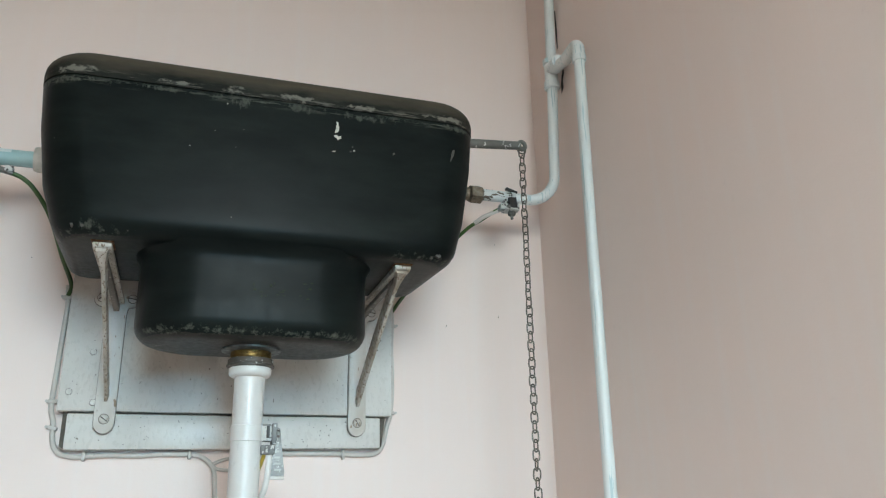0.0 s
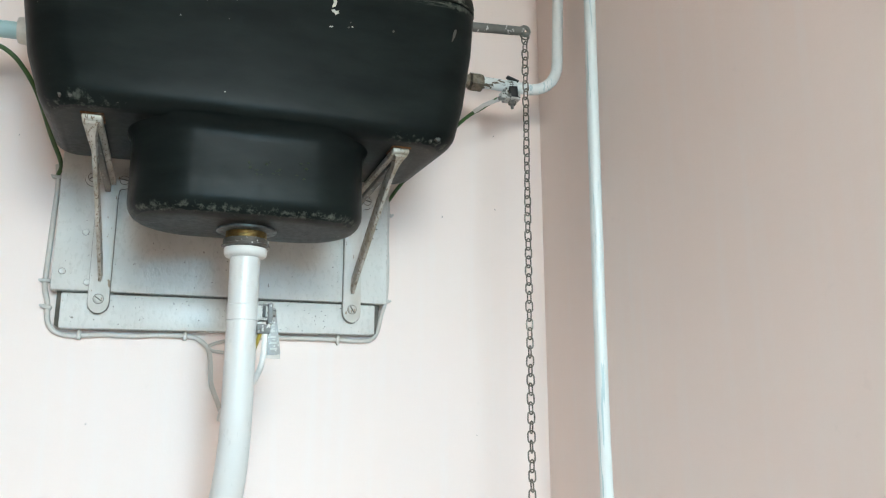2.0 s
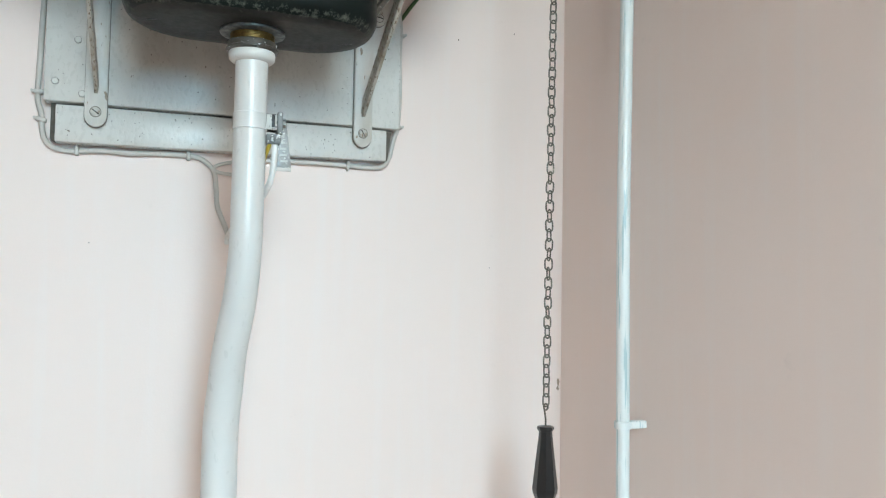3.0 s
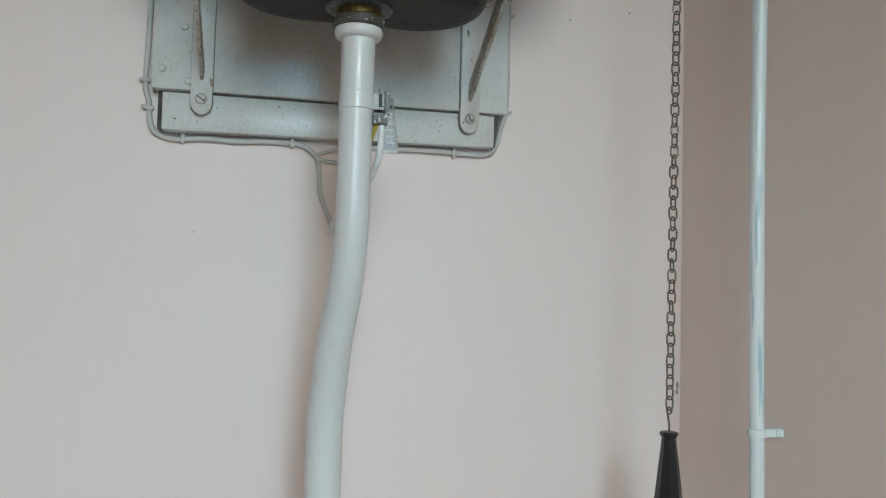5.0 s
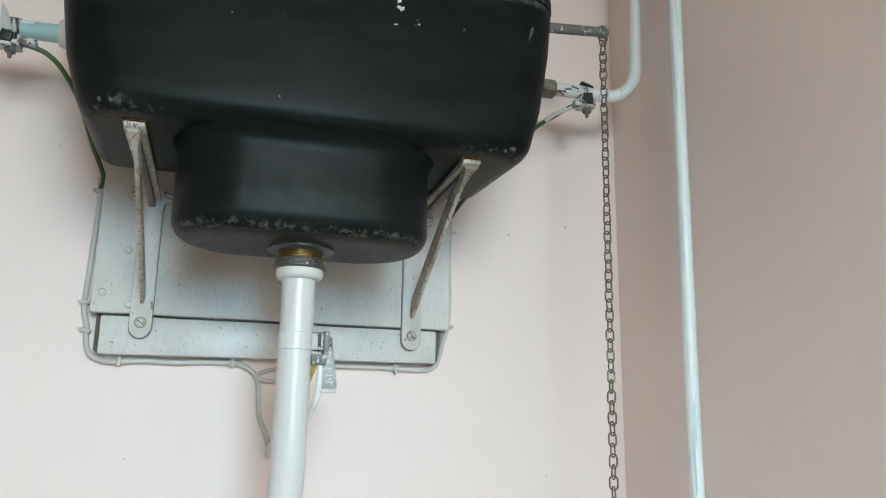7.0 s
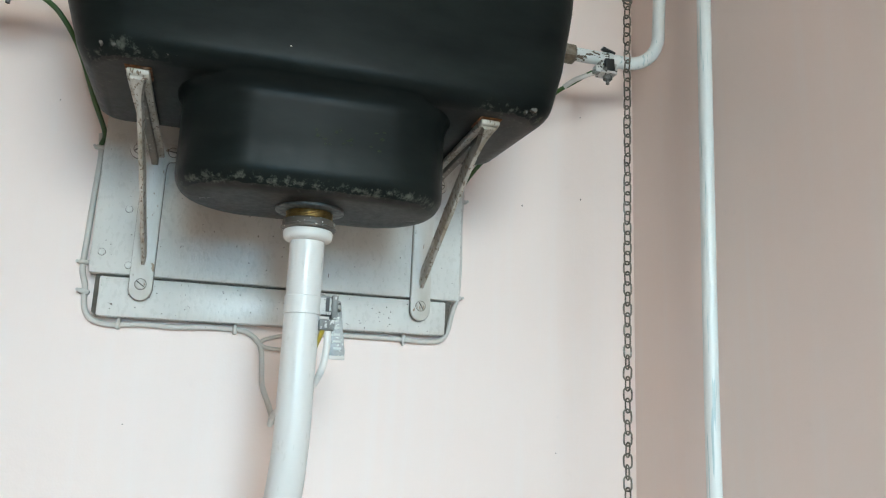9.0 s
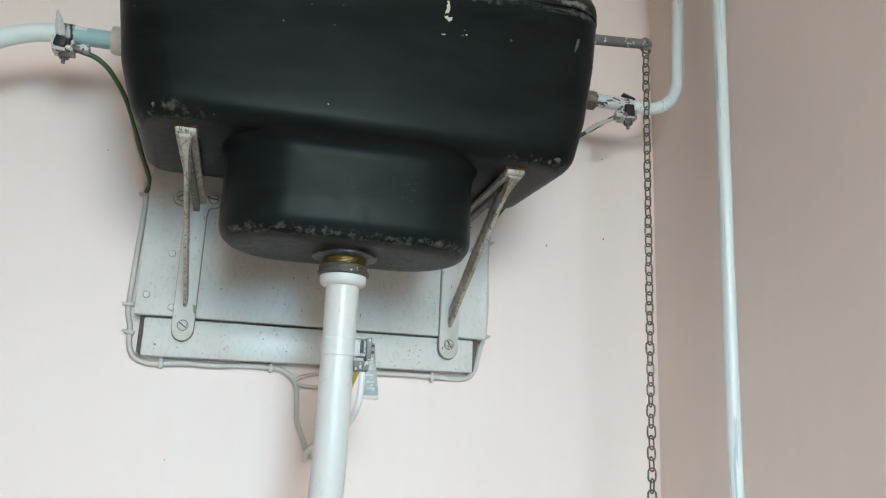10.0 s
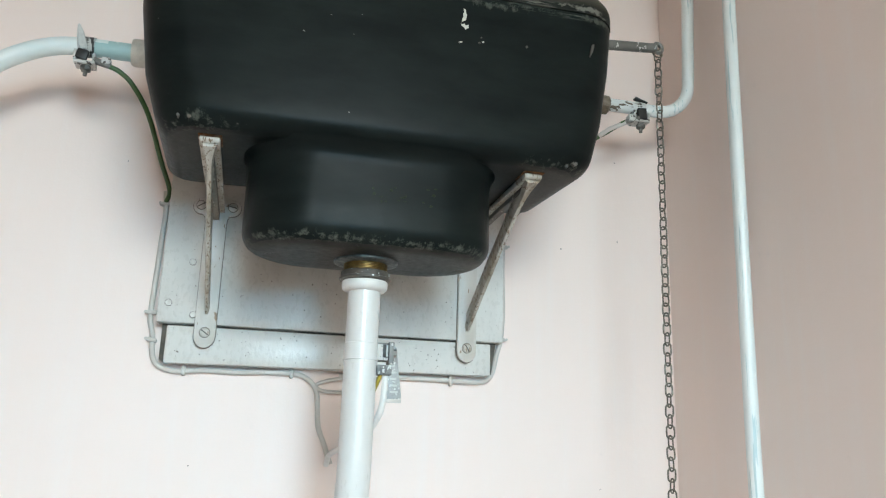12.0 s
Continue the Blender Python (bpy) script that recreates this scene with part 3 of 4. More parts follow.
# handle on the chain's end
HZ = CZ - N * PITCH
CX -= 0.0066
pull = thing("chain_handle", "black faceted tapered pull handle on the chain", "pull handle", at=(CX, LY, HZ))
hook = [(CX + 0.003 * math.sin(a), LY, HZ + 0.004 - 0.004 * math.cos(a)) for a in (k * 0.5 for k in range(12))] + [(CX, LY, HZ - 0.012), (CX, LY, HZ - 0.022)]
part("hook", tube(hook, 0.0013, 6), CHAIN, pull, "dark wire hook")
HT = HZ - 0.020
part("grip", lathe([(0.004, HT), (0.0105, HT - 0.001), (0.0112, HT - 0.004), (0.0085, HT - 0.008), (0.0090, HT - 0.014), (0.0165, HT - 0.080), (0.0158, HT - 0.086), (0.0085, HT - 0.104), (0.003, HT - 0.105)], 8,
                   None, (CX, LY, 0)), HANDLE, pull, "glossy black octagonal grip", angle=12)

# ---- flush pipe ----
fp = thing("flush_pipe", "white plastic flush pipe with a slight bend", "pipe", at=(PX, PY, 1.2))
LX = -0.441
pts = smoothed([(PX, PY, 1.775), (PX, PY, 1.70), (PX - 0.0005, PY, 1.62), (PX - 0.001, PY + 0.002, 1.56), (PX - 0.0045, PY + 0.012, 1.505), (PX - 0.0125, PY + 0.030, 1.445), (LX + 0.006, PY + 0.043, 1.40), (LX + 0.003, PY + 0.050, 1.355), (LX + 0.003, PY + 0.052, 1.28), (LX + 0.004, PY + 0.052, 1.1), (LX + 0.004, PY + 0.052, 0.75), (LX + 0.004, PY + 0.052, 0.45)], 5)
radii = [0.0178 + 0.0022 * min(1.0, max(0.0, (1.56 - p.z) / 0.18)) for p in pts]
part("tube", tube(pts, radii, 28), PIPE, fp)
part("socket_collar", lathe([(0.0182, 1.7645), (0.0225, 1.7655), (0.0246, 1.7675), (0.0252, 1.7705), (0.0252, 1.7748), (0.0242, 1.7768), (0.0205, 1.7772)], 32, None, (PX, PY, 0)), PIPE, fp, "white moulded socket collar")
part("strap", lathe([(0.0180, 1.6895), (0.0188, 1.690), (0.0188, 1.7075), (0.0180, 1.708)], 28, None, (PX, PY, 0)), PIPE, fp, "white painted earth clamp strap")

# ---- boards ----
bd = thing("mounting_board", "pale grey painted wooden board screwed to the wall", "board", at=(-0.42, -0.014, 1.85))
part("panel", box(-0.657, -0.188, -0.028, -0.001, 1.7485, 1.955, 0.0022), BOARD, bd)
bd2 = thing("mounting_batten", "pale grey painted wooden batten below the board", "board", at=(-0.42, -0.012, 1.72))
part("panel", slab([(-0.643, 1.697), (-0.205, 1.7015), (-0.205, 1.7462), (-0.643, 1.7455)], "y", -0.024, -0.001, 0.002), BOARD, bd2)
# added dark slabs that stand in for the shaded gaps at the batten's ends
for x0, x1, z0, z1 in ((-0.6495, -0.6434, 1.702, 1.7482), (-0.2046, -0.1945, 1.714, 1.7482)):
    part("batten_gap_shade", slab([(x0, z0), (x1, z0 - 0.004), (x1, z1), (x0, z1)] if x0 < -0.4 else [(x0, z0 - 0.010), (x0 + 0.004, z0 - 0.010), (x1, z1), (x0, z1)], "y", -0.013, -0.001), GAPTONE, bd2, "dark filler painting the shaded gap at the batten's end", smooth=False)
rnd = random.Random(8)
for x, z in ((-0.644, 1.774), (-0.612, 1.760), (-0.210, 1.875), (-0.619, 1.830), (-0.62, 1.905)):
    part("gap_ring", lathe([(0.0046, -0.0276), (0.0046, -0.0283), (0.0043, -0.0284), (0.0020, -0.0284)], 14, None, (x, 0, z), "y"), HOLE, bd)
    s = part("plug", lathe([(0.0042, -0.0275), (0.0042, -0.0292), (0.0034, -0.0298), (0.0014, -0.0294)], 14, None, (x, 0, z), "y"), BOARD, bd)
for k in range(120):
    low = k % 5 < 3
    x = rnd.uniform(-0.635, -0.215) if low else rnd.uniform(-0.65, -0.195)
    z = 1.703 + 0.04 * rnd.random() ** 1.3 if low else rnd.uniform(1.755, 1.88)
    y = -0.024 if low else -0.028
    r = rnd.uniform(0.0004, 0.00095)
    part("paint_chip", slab(blotch(x, z, r, r * rnd.uniform(0.7, 1.6), 300 + k, 7), "y", y - 0.00025, y + 0.001), HOLE, bd2 if low else bd, smooth=False)


# ---- brackets ----
def grown(outline, d):
    """An outline pushed outwards by d."""
    n = len(outline)
    turn = sum(outline[i - 1][0] * outline[i][1] - outline[i][0] * outline[i - 1][1] for i in range(n))
    out = []
    for i, (u, w) in enumerate(outline):
        (au, aw), (bu, bw) = outline[i - 1], outline[(i + 1) % n]
        t = Vector((bu - au, bw - aw)).normalized() * (d if turn > 0 else -d)
        out.append((u + t.y, w - t.x))
    return out


def bracket(x, name_label):
    """A cast shelf bracket: back strap with lobed head, arm under the cistern and a slanting rib."""
    b = thing("shelf_bracket", name_label, "bracket", "cistern brackets", at=(x, -0.03, 1.737))
    w, out = 0.0135, []
    for k in range(13):
        a = math.pi + math.pi * k / 12
        out.append((x + w * math.cos(a), 1.733 + w * 1.15 * math.sin(a)))
    out += [(x + w, 1.884), (x + w + 0.001, 1.892), (x + 0.017, 1.896)]
    for k in range(9):
        a = -math.pi / 2 + math.pi * k / 8
        out.append((x + 0.0195 + 0.0115 * math.cos(a), 1.9075 + 0.0115 * math.sin(a)))
    for k in range(9):
        a = math.pi / 2 + math.pi * k / 8
        out.append((x - 0.0195 + 0.0115 * math.cos(a), 1.9075 + 0.0115 * math.sin(a)))
    out += [(x - 0.017, 1.896), (x - w - 0.001, 1.892), (x - w, 1.884)]
    # dark slab round the strap, painting in the shadow gap against the board
    part("gap_shade_edge", slab(grown(out, 0.0007), "y", -0.0296, -0.0281), DARKRIM, b, "dark line round the strap for the shade of its gap", smooth=False)
    part("back_strap", slab(out, "y", -0.0345, -0.0282, 0.0012), IRON, b)
    arm = slab([(-0.036, 1.8985), (-0.18, 1.8985), (-0.292, 1.8965), (-0.300, 1.8985), (-0.3015, 1.9025), (-0.298, 1.9045), (-0.036, 1.9045)], "x", x - 0.0104, x + 0.0104, 0.0015)
    part("arm", arm, GRUBBY, b, "grimy iron arm")
    # rib coloured dark for the shade under the cistern
    part("arm_rib", slab([(-0.036, 1.888), (-0.10, 1.8915), (-0.27, 1.892), (-0.27, 1.8984), (-0.036, 1.8984)], "x", x - 0.004, x + 0.004, 0.001), SHADEDIRON, b)
    strut = smoothed([(-0.0345, 1.765), (-0.06, 1.779), (-0.15, 1.829), (-0.235, 1.874), (-0.275, 1.890), (-0.296, 1.897)], 4)
    bm, rings = bmesh.new(), []
    n = len(strut)
    for i, p in enumerate(strut):
        t = i / (n - 1)
        hw, dp = (0.0032 + 0.0010 * t + 0.0060 * max(0, t - 0.76) / 0.24), 0.0052 - 0.001 * t
        py, pz = p[0], p[1]
        rings.append([(hw, dp), (-hw, dp), (-hw * 0.6, -dp), (hw * 0.6, -dp), py, pz])
    verts = []
    for hw in rings:
        py, pz = hw[4], hw[5]
        nx, nz = -0.5, -0.86
        verts.append(ring(bm, [(x + u, py + nx * -d, pz + nz * -d) for u, d in hw[:4]]))
    for a, c in zip(verts, verts[1:]):
        bridge(bm, a, c)
    bm.faces.new(verts[0]), bm.faces.new(verts[-1])
    part("strut", bm, GRUBBY, b, "paint-worn iron strut with brown grime")
    part("strut_web", slab([(-0.0346, 1.766), (-0.15, 1.832), (-0.235, 1.877), (-0.275, 1.893), (-0.272, 1.8982), (-0.225, 1.8900), (-0.14, 1.846), (-0.0346, 1.786)], "x", x - 0.0020, x + 0.0020, 0.0006), GRUBBY, b)
    part("rust_pad", box(x - 0.0122, x + 0.0122, -0.3035, -0.27, 1.9040, 1.9068, 0.0008), RUST, b, "rusty packing on the bracket's tip")
    slot_screw(x, -0.0345, 1.737, 0.0062, b, IRON, 35 if x < -0.4 else 60)
    slot_screw(x - 0.0205, -0.0345, 1.9075, 0.0058, b, IRON, -35)
    slot_screw(x + 0.0205, -0.0345, 1.9075, 0.0058, b, IRON, 10)
    return b


bracket(-0.595, "grey painted cast-iron bracket, rusty at the tip, under the cistern")
bracket(-0.243, "grey painted cast-iron bracket with a screw, under the cistern")

# ---- water pipes ----
WY = -0.12
inlet = thing("supply_pipe", "white painted supply pipe rising in the room's corner", "pipe", at=(0.0, WY, 2.07))
VX, RS = 0.0785, 0.0090
part("tube", tube(bent([(-0.07, WY, 2.093), (VX - 0.010, WY, 2.092), (VX + 0.002, WY, 2.345)], 0.052, 9), RS, 18), WPIPE, inlet)
part("worn_length", tube([(-0.064, WY, 2.0931), (-0.040, WY, 2.0929), (-0.020, WY, 2.0927)], [RS + 0.0004, RS + 0.0005, RS + 0.0003], 18), WORN, inlet, "length with paint worn to dark metal")
part("riser", tube([(VX + 0.001, WY, 2.34), (VX + 0.006, WY, 2.50), (VX + 0.008, WY, ZC)], RS, 18), WPIPE, inlet)
TZ = 2.344
part("tee", lathe([(0.0105, TZ - 0.036), (0.0135, TZ - 0.034), (0.0135, TZ - 0.022), (0.0112, TZ - 0.019), (0.0112, TZ + 0.012), (0.0135, TZ + 0.014), (0.0135, TZ + 0.022), (0.0105, TZ + 0.024)], 18, None, (VX, WY, 0)), WPIPE, inlet, "lumpy painted tee fitting")
part("tee_collar", lathe([(0.0105, -0.036), (0.0142, -0.034), (0.0142, -0.018), (0.011, -0.016)], 18, None, (VX, WY, TZ), "y"), WPIPE, inlet)
part("branch_stub", tube([(VX, WY - 0.0, TZ), (VX, WY - 0.02, TZ)], 0.0112, 18), WPIPE, inlet)
nut = lathe([(0.0115, -0.150), (0.0125, -0.149), (0.0125, -0.137), (0.0105, -0.136), (0.0105, -0.085), (0.0115, -0.084)], 20, None, (0, WY, 2.092), "x")
part("tail", nut, OLDNUT, inlet, "dull brass threaded tail")
part("union_nut", lathe([(0.0135, -0.083), (0.0152, -0.0815), (0.0152, -0.065), (0.0135, -0.0635), (0.0105, -0.061)], 6, None, (0, WY, 2.092), "x"), OLDNUT, inlet, "hexagonal brass union nut", angle=20)
part("lock_nut", lathe([(0.0145, -0.101), (0.0155, -0.100), (0.0155, -0.093), (0.0145, -0.092)], 6, None, (0, WY, 2.092), "x"), OLDNUT, inlet, angle=20)

drop = thing("drop_pipe", "white painted pipe running down the side wall, paint streaked", "pipe", at=(0.068, -0.236, 1.0))
DX, DY = 0.0680, -0.236
part("tube", tube(smoothed([(DX + 0.0025, DY, 2.304), (DX - 0.0005, DY + 0.001, 2.1), (DX - 0.0030, DY + 0.001, 1.9), (DX - 0.0050, DY + 0.003, 1.6), (DX - 0.0045, DY + 0.002, 1.345), (DX - 0.003, DY, 0.6), (DX, DY, 0.0)], 4), 0.0088, 18), WPIPE, drop)
part("elbow", tube(bent([(VX - 0.002, WY - 0.055, TZ - 0.012), (DX + 0.0025, DY, 2.328), (DX + 0.0025, DY, 2.300)], 0.016, 8), 0.0104, 18), WPIPE, drop, "painted elbow fitting")
part("branch", tube([(VX, WY - 0.012, TZ - 0.001), (VX - 0.001, WY - 0.06, TZ - 0.012)], 0.0098, 18), WPIPE, drop)
part("elbow_collar", lathe([(0.0105, 2.293), (0.0116, 2.294), (0.0116, 2.303), (0.0105, 2.304)], 18, None, (DX + 0.0025, DY, 0)), WPIPE, drop)
CLZ = 1.345
part("pipe_clip", lathe([(0.0094, CLZ - 0.005), (0.0112, CLZ - 0.0045), (0.0112, CLZ + 0.0045), (0.0094, CLZ + 0.005)], 18, None, (DX - 0.0045, DY + 0.002, 0)), WPIPE, drop)
part("clip_stem", box(DX + 0.0035, XR, DY - 0.004, DY + 0.008, CLZ - 0.0048, CLZ + 0.0048, 0.0012), WPIPE, drop)

over = thing("overflow_pipe", "white and teal painted pipe bending away from the cistern", "pipe", at=(-0.72, WY, 2.07))
OZ = 2.0730
opts = smoothed([(-0.66, WY, OZ), (-0.70, WY, OZ), (-0.765, WY, OZ - 0.001), (-0.80, WY, OZ - 0.005), (-0.835, WY, OZ - 0.019), (-0.870, WY, OZ - 0.045), (-0.905, WY + 0.01, OZ - 0.086), (-0.96, WY + 0.06, OZ - 0.14), (-1.02, WY + 0.13, OZ - 0.21)], 5)
part("tube", tube(opts[8:], 0.0112, 18), OPIPE, over)
part("bare_length", tube([(-0.66, WY, OZ), (-0.7655, WY, OZ - 0.001)], 0.0113, 18), TEAL, over, "teal painted length beside the nut")
part("back_nut", lathe([(0.0165, -0.712), (0.0178, -0.709), (0.0178, -0.672), (0.0165, -0.670)], 10, None, (0, WY, OZ), "x"), CREAM, over, "cream plastic back nut")


# ---- earth clamps ----
def clamp(cx, cy, cz, r, label, tilt, face, high):
    """A strap round a pipe with a screwed block under it and a cable lug."""
    c = thing("earth_clamp", label, "earth clamp", "earth clamps", at=(cx, cy, cz))
    band = bmesh.new()
    tube([Vector((cx, cy + (r + 0.0008) * math.cos(a), cz + (r + 0.0008) * math.sin(a))) for a in (2 * math.pi * k / 24 for k in range(25))], 0.001, 6, band, False)
    bmesh.ops.scale(band, vec=(6.5, 1, 1), space=Matrix.Translation((-cx, -cy, -cz)), verts=band.verts)
    part("strap", band, STEEL, c)
    part("wrap", lathe([(r, cx - 0.0088), (r + 0.0016, cx - 0.0082), (r + 0.0018, cx + 0.0078), (r, cx + 0.0086)], 22, None, (0, cy, cz), "x"), face, c, "streaked strap round the pipe")
    part("screw_block", moved(box(-0.0068, 0.0068, -r - 0.0040, -r + 0.002, -r - 0.0115, -r + high, 0.0012), Matrix.Translation((cx, cy, cz)) @ Matrix.Rotation(radians(tilt), 4, "Y")), DARK, c, "blackened screw block")
    part("block", box(cx - 0.0125, cx + 0.0115, cy - 0.013, cy + 0.008, cz - r - 0.0160, cz - r - 0.0120, 0.0008), CLAMPW, c, "white painted clamp plate")
    part("cheek", box(cx - 0.0135, cx - 0.0105, cy - 0.013, cy + 0.006, cz - r - 0.0120, cz - r + 0.0015, 0.0006), CLAMPW, c)
    part("cheek", box(cx + 0.0085, cx + 0.0115, cy - 0.013, cy + 0.006, cz - r - 0.0120, cz - r - 0.0015, 0.0006), CLAMPW, c)
    part("bolt", lathe([(0.0058, cz - r - 0.0230), (0.0065, cz - r - 0.0220), (0.0065, cz - r - 0.0170), (0.0058, cz - r - 0.0163)], 6, None, (cx + 0.001, cy - 0.004, 0)), STEEL, c, angle=20)
    part("bolt_tip", tube([(cx + 0.001, cy - 0.004, cz - r - 0.0220), (cx + 0.001, cy - 0.004, cz - r - 0.0290)], 0.0026, 8), STEEL, c)
    return c


cl = clamp(-0.7635, WY, OZ - 0.001, 0.0112, "steel earth clamp round the teal pipe, daubed with paint", 12, STREAK, 0.001)
for k, (dx, w, h, a) in enumerate(((-0.0080, 0.0034, 0.0235, -14), (-0.0045, 0.0022, 0.019, -18), (-0.0115, 0.0016, 0.013, -8))):
    bm = loft([(-0.010, -w * 0.6, w * 0.6, -0.0012, 0.002, 0.001), (0.0, -w, w, -0.0022, 0.002, 0.0015), (h * 0.6, -w * 0.9, w * 0.9, -0.0020, 0.0016, 0.0014), (h, -w * 0.35, w * 0.35, -0.0008, 0.0008, 0.0006)])
    part("paint_daub", moved(bm, Matrix.Translation((-0.7620 + dx, WY - 0.0122 - 0.0004 * k, OZ)) @ Matrix.Rotation(radians(a), 4, "Y")), SMEAR, cl, "streaky pale paint smear on the strap")
part("lug", moved(box(-0.011, 0.011, -0.005, 0.005, -0.003, 0.003, 0.001), Matrix.Translation((-0.744, WY - 0.008, OZ - 0.0235)) @ Matrix.Rotation(radians(14), 4, "Y")), STEEL, cl)
part("lug_block", box(-0.744, -0.734, WY - 0.015, WY - 0.003, OZ - 0.0255, OZ - 0.0175, 0.001), CLAMPW, cl)
cr = clamp(-0.0135, WY, 2.092, RS, "steel earth clamp round the supply pipe", -4, WORN, 0.006)
part("lug", moved(box(-0.012, 0.012, -0.005, 0.005, -0.003, 0.003, 0.001), Matrix.Translation((-0.0285, WY - 0.008, 2.069)) @ Matrix.Rotation(radians(-22), 4, "Y")), STEEL, cr)
part("lug_block", box(-0.0355, -0.0255, WY - 0.015, WY - 0.003, 2.0665, 2.0755, 0.001), CLAMPW, cr)
part("spring_tab", moved(box(-0.010, 0.010, -0.004, 0.004, -0.0015, 0.0015, 0.0006), Matrix.Translation((-0.0125, WY - 0.006, 2.1025)) @ Matrix.Rotation(radians(18), 4, "Y")), DARK, cr)

# clamp and label on the flush pipe
pc = thing("pipe_earth_clamp", "grey metal earth clamp screwed to the flush pipe strap", "earth clamp", "earth clamps", at=(PX + 0.02, PY, 1.70))
part("ear", box(PX + 0.0165, PX + 0.0285, PY - 0.008, PY - 0.006, 1.6905, 1.7075, 0.0005), CLAMPW, pc)
part("ear", box(PX + 0.0165, PX + 0.0285, PY + 0.004, PY + 0.006, 1.690, 1.711, 0.0005), STEEL, pc)
# black box painting the dark of the gap between the ears
part("clamp_gap_shade", box(PX + 0.0225, PX + 0.0262, PY - 0.009, PY - 0.0055, 1.6935, 1.7075, 0.0005), DARK, pc)
part("cheek", box(PX + 0.0285, PX + 0.0345, PY - 0.012, PY + 0.006, 1.686, 1.7105, 0.0012), CLAMPD, pc)
part("terminal", box(PX + 0.0165, PX + 0.0325, PY - 0.012, PY + 0.004, 1.6745, 1.6855, 0.0015), CLAMPD, pc)
part("screw", lathe([(0.0035, -0.0), (0.0035, -0.003), (0.002, -0.004)], 12, None, (PX + 0.0235, PY - 0.0120, 1.680), "y"), CLAMPD, pc)
part("screw", lathe([(0.003, 0.0345), (0.0045, 0.0350), (0.0045, 0.038), (0.003, 0.0385)], 6, None, (PX, PY - 0.004, 1.699), "x"), STEEL, pc)
tag = thing("earth_tag", "grey translucent label hanging from the earth clamp", "tag", at=(PX + 0.036, PY, 1.66))
part("plate", slab([(PX + 0.0335, 1.708), (PX + 0.0395, 1.706), (PX + 0.0465, 1.654), (PX + 0.0455, 1.6475), (PX + 0.0290, 1.6475), (PX + 0.0275, 1.653)], "y", PY + 0.003, PY + 0.0045, 0.0004), TAG, tag)
part("edge_fold", box(PX + 0.0285, PX + 0.0462, PY + 0.0005, PY + 0.003, 1.6465, 1.6505, 0.0006), CABLE, tag)
for k in range(6):
    z = 1.657 + k * 0.0070
    part("text_bar", box(PX + 0.0345 - k * 0.0004, PX + 0.0425 - k * 0.0010, PY + 0.0022, PY + 0.0029, z, z + 0.0022), TAGINK, tag)

# ---- cables ----
CR = 0.0036
earth = thing("earth_cable", "green earth cable curving from the clamp behind the cistern", "cable", at=(-0.70, WY, 2.0))
part("sleeve", tube(smoothed([(-0.735, WY - 0.008, OZ - 0.0265), (-0.722, WY - 0.004, OZ - 0.031), (-0.706, WY, OZ - 0.045), (-0.687, WY + 0.02, OZ - 0.073), (-0.6705, WY + 0.06, OZ - 0.118), (-0.660, WY + 0.10, OZ - 0.145), (-0.6640, -0.007, 1.915)], 6), 0.0031, 10), EARTH, earth)
e2 = thing("earth_cable", "stripped green and yellow earth cable at the supply pipe clamp", "cable", at=(-0.05, WY, 2.05))
part("sleeve", tube(smoothed([(-0.0385, WY - 0.008, 2.066), (-0.048, WY - 0.006, 2.060), (-0.062, WY + 0.004, 2.051), (-0.085, WY + 0.02, 2.036), (-0.12, -0.03, 2.0), (-0.16, -0.006, 1.95), (-0.184, -0.005, 1.915)], 6), 0.0030, 10), EARTH, e2)
part("bare_end", tube([(-0.0325, WY - 0.009, 2.0675), (-0.062, WY - 0.004, 2.0530), (-0.074, WY + 0.006, 2.0445)], 0.0034, 8), CABLE, e2, "paint-daubed bare end")
gc = thing("surface_cable", "grey painted cable clipped to the wall below the cistern board", "cable", at=(-0.663, -0.004, 1.75))
part("sleeve", tube(smoothed([(-0.6655, -0.006, 1.93), (-0.663, -0.005, 1.90), (-0.6645, -0.005, 1.85), (-0.6660, -0.005, 1.79), (-0.6665, -0.005, 1.755), (-0.6615, -0.005, 1.735), (-0.6600, -0.005, 1.715), (-0.656, -0.005, 1.701), (-0.646, -0.005, 1.692), (-0.625, -0.005, 1.6885),
                          (-0.59, -0.005, 1.6915), (-0.55, -0.005, 1.6905), (-0.52, -0.005, 1.6928), (-0.478, -0.005, 1.6925), (-0.460, -0.005, 1.688), (-0.4455, -0.005, 1.674), (-0.4415, -0.005, 1.65), (-0.4390, -0.005, 1.625), (-0.429, -0.005, 1.60), (-0.420, -0.006, 1.576)], 4), CR, 10), CABLE, gc)
rc = thing("surface_cable", "grey painted cable clipped round the board beside the bracket", "cable", at=(-0.20, -0.004, 1.75))
part("sleeve", tube(smoothed([(-0.415, -0.005, 1.6925), (-0.39, -0.005, 1.6935), (-0.36, -0.005, 1.694), (-0.32, -0.005, 1.6945), (-0.28, -0.005, 1.6945), (-0.23, -0.005, 1.693), (-0.207, -0.005, 1.6955), (-0.1965, -0.005, 1.708), (-0.190, -0.005, 1.735),
                          (-0.184, -0.005, 1.757), (-0.1815, -0.005, 1.80), (-0.183, -0.005, 1.86), (-0.182, -0.005, 1.905), (-0.185, -0.005, 1.94)], 4), CR, 10), CABLE, rc)
loop = thing("surface_cable", "short loop of painted cable behind the flush pipe", "cable", at=(-0.42, -0.004, 1.68))
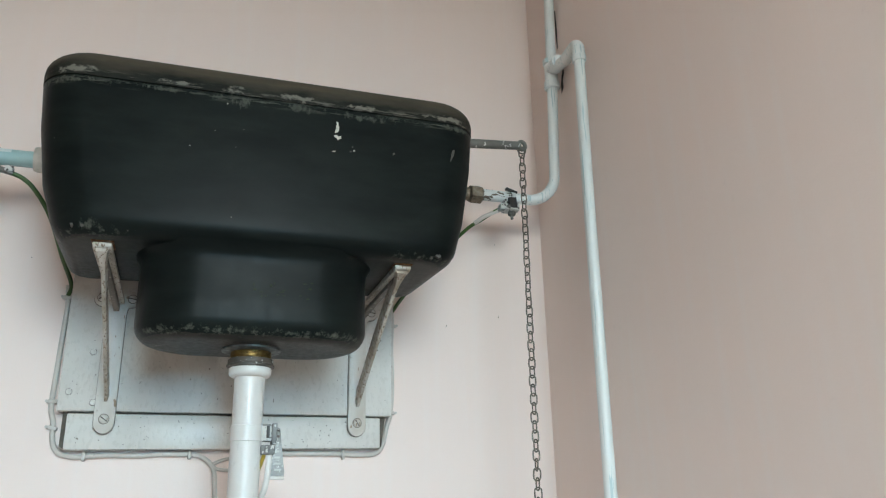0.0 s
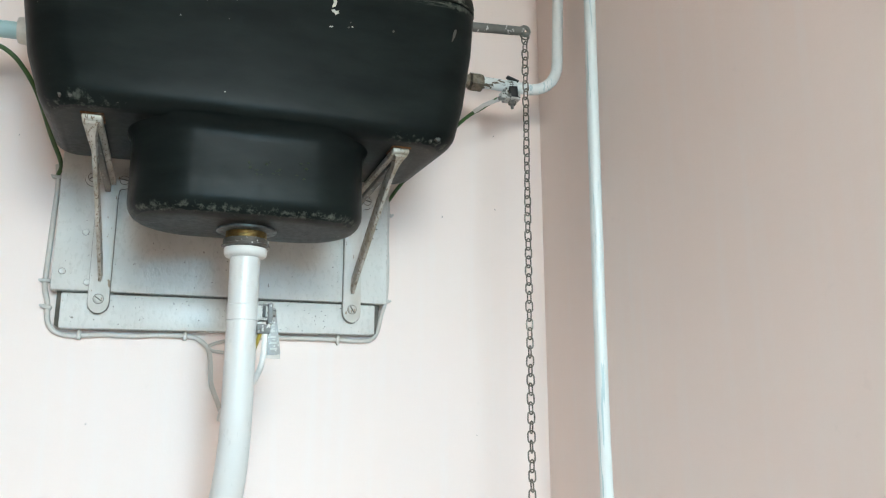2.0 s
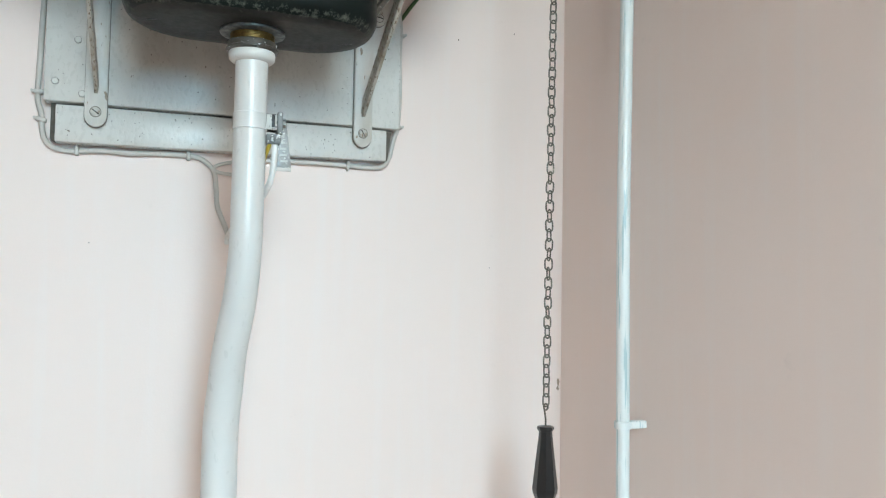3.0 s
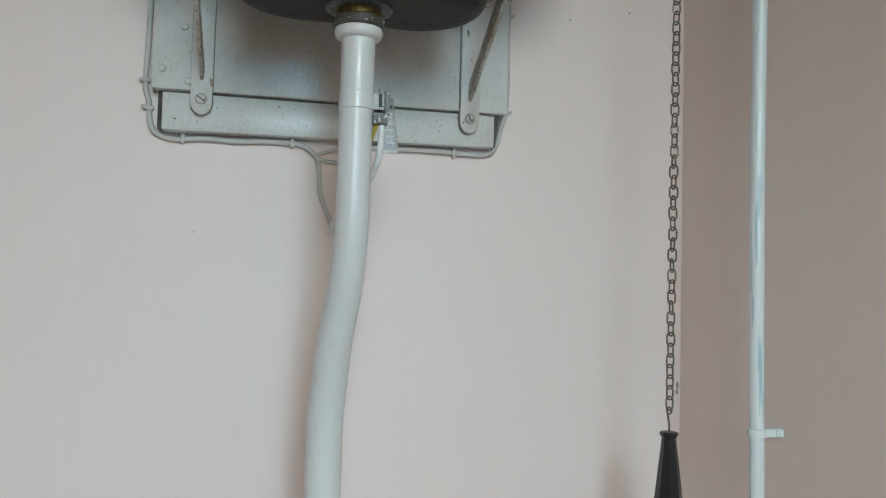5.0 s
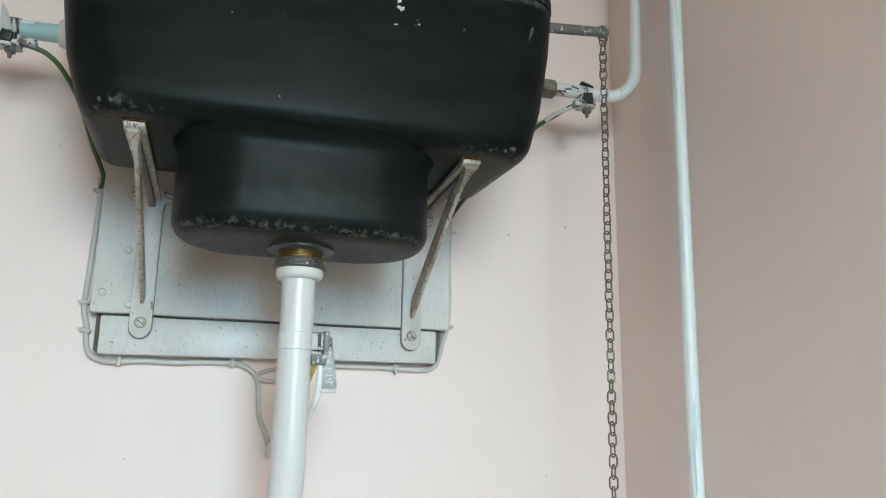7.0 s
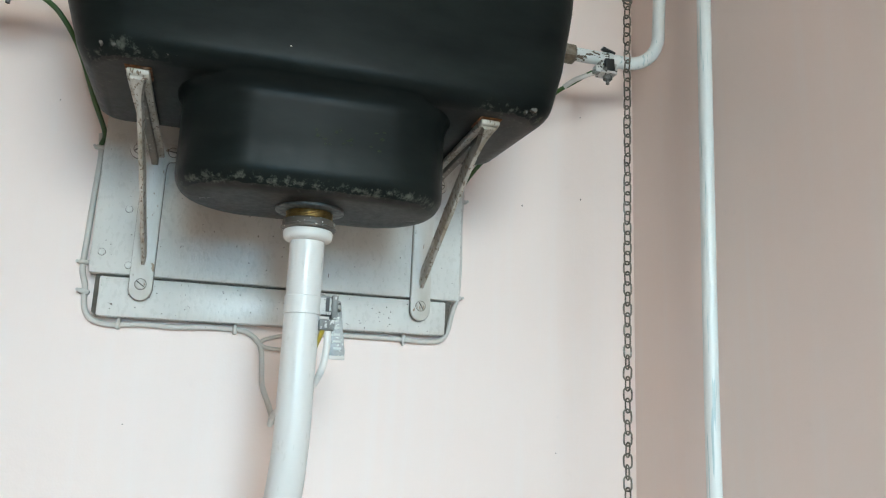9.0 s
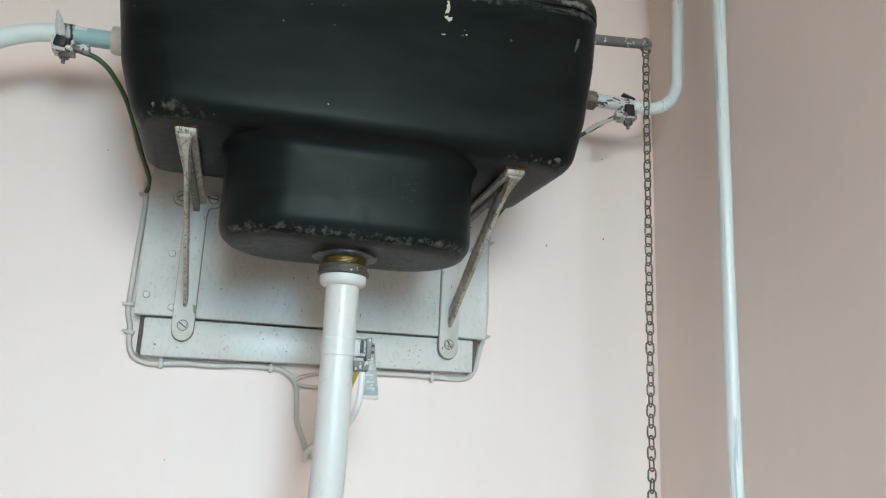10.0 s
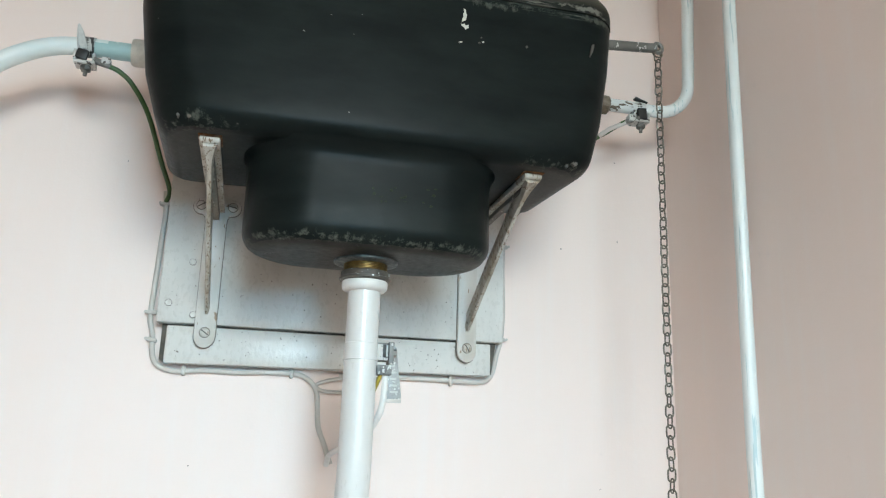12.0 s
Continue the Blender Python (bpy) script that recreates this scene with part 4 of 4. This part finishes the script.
part("sleeve", tube(smoothed([(-0.392, -0.006, 1.692), (-0.420, -0.006, 1.688), (-0.440, -0.006, 1.682), (-0.4455, -0.006, 1.6765), (-0.436, -0.006, 1.6715), (-0.41, -0.006, 1.6705), (-0.392, -0.006, 1.674)], 6), 0.0026, 10), CABLE, loop)
wc = thing("clamp_cable", "white cable with yellow core rising to the pipe clamp", "cable", at=(PX + 0.02, PY, 1.65))
part("sleeve", tube(smoothed([(PX + 0.0265, PY - 0.006, 1.6745), (PX + 0.0265, PY - 0.004, 1.655), (PX + 0.024, PY + 0.004, 1.635), (PX + 0.017, PY + 0.03, 1.617), (PX + 0.008, PY + 0.07, 1.605), (PX - 0.003, -0.03, 1.59), (PX - 0.006, -0.008, 1.575)], 6), 0.0036, 10), WHITEPL, wc)
part("yellow_core", tube(smoothed([(PX + 0.0215, PY - 0.006, 1.6755), (PX + 0.0190, PY - 0.003, 1.667), (PX + 0.0160, PY + 0.004, 1.657)], 5), 0.0023, 8), YELLOW, wc, "yellow sleeve")

# cable clips
for x, z, rot in ((-0.6655, 1.763, 0), (-0.6615, 1.727, 10), (-0.6180, 1.6895, 90), (-0.4790, 1.6925, 90), (-0.6635, 1.912, 0), (-0.1845, 1.756, 0), (-0.1825, 1.895, 0), (-0.258, 1.6945, 90)):
    c = thing("cable_clip", "grey painted cable clip nailed to the wall", "cable clip", "cable clips", at=(x, 0, z))
    m = Matrix.Translation((x, 0, z)) @ Matrix.Rotation(radians(rot), 4, "Y")
    part("saddle", moved(box(-0.0065, 0.0065, -0.0098, -0.0003, -0.0028, 0.0028, 0.0018), m), CABLE, c)
    part("nail", moved(lathe([(0.0019, -0.0120), (0.0019, -0.0108), (0.0016, -0.0105), (0.0016, -0.001)], 10, None, (0.0072 if x > -0.3 else -0.0072, 0, 0), "y"), m), CABLE, c)

# ---- marks on the walls ----
rnd = random.Random(21)
for x, z, w, h in ((-0.087, 1.902, 0.0012, 0.0014), (0.007, 1.922, 0.0010, 0.0016), (0.0915, 1.372, 0.0022, 0.008), (0.0905, 1.362, 0.003, 0.004), (0.006, 2.053, 0.0013, 0.0011), (-0.60, 1.57, 0.0008, 0.0008), (-0.03, 1.55, 0.0008, 0.001), (-0.72, 1.97, 0.0006, 0.0012)):
    ob = tagged(new("wall_mark", make("wall_mark", slab(blotch(x, z, w, h, int(1000 * abs(x + z)), 9), "y", -0.0005, 0.001), HOLE if w < 0.002 else SCRAPE, False)), "small dark fleck on the pink wall", "mark", kind="structure")
crack = slab([(-0.1195, 2.395), (-0.1215, 2.43), (-0.1205, 2.475), (-0.117, 2.475), (-0.1165, 2.43), (-0.1175, 2.395)], "x", XR - 0.0006, XR + 0.001)
tagged(new("wall_crack", make("wall_crack", crack, HOLE, False)), "dark gap in the plaster behind the riser", "crack", kind="structure")
crack2 = slab([(-0.122, 2.302), (-0.130, 2.310), (-0.129, 2.324), (-0.136, 2.336), (-0.1345, 2.346), (-0.127, 2.336), (-0.122, 2.318)], "x", XR - 0.0006, XR + 0.001)
tagged(new("wall_crack", make("wall_crack", crack2, HOLE, False)), "dark broken plaster behind the tee", "crack", kind="structure")
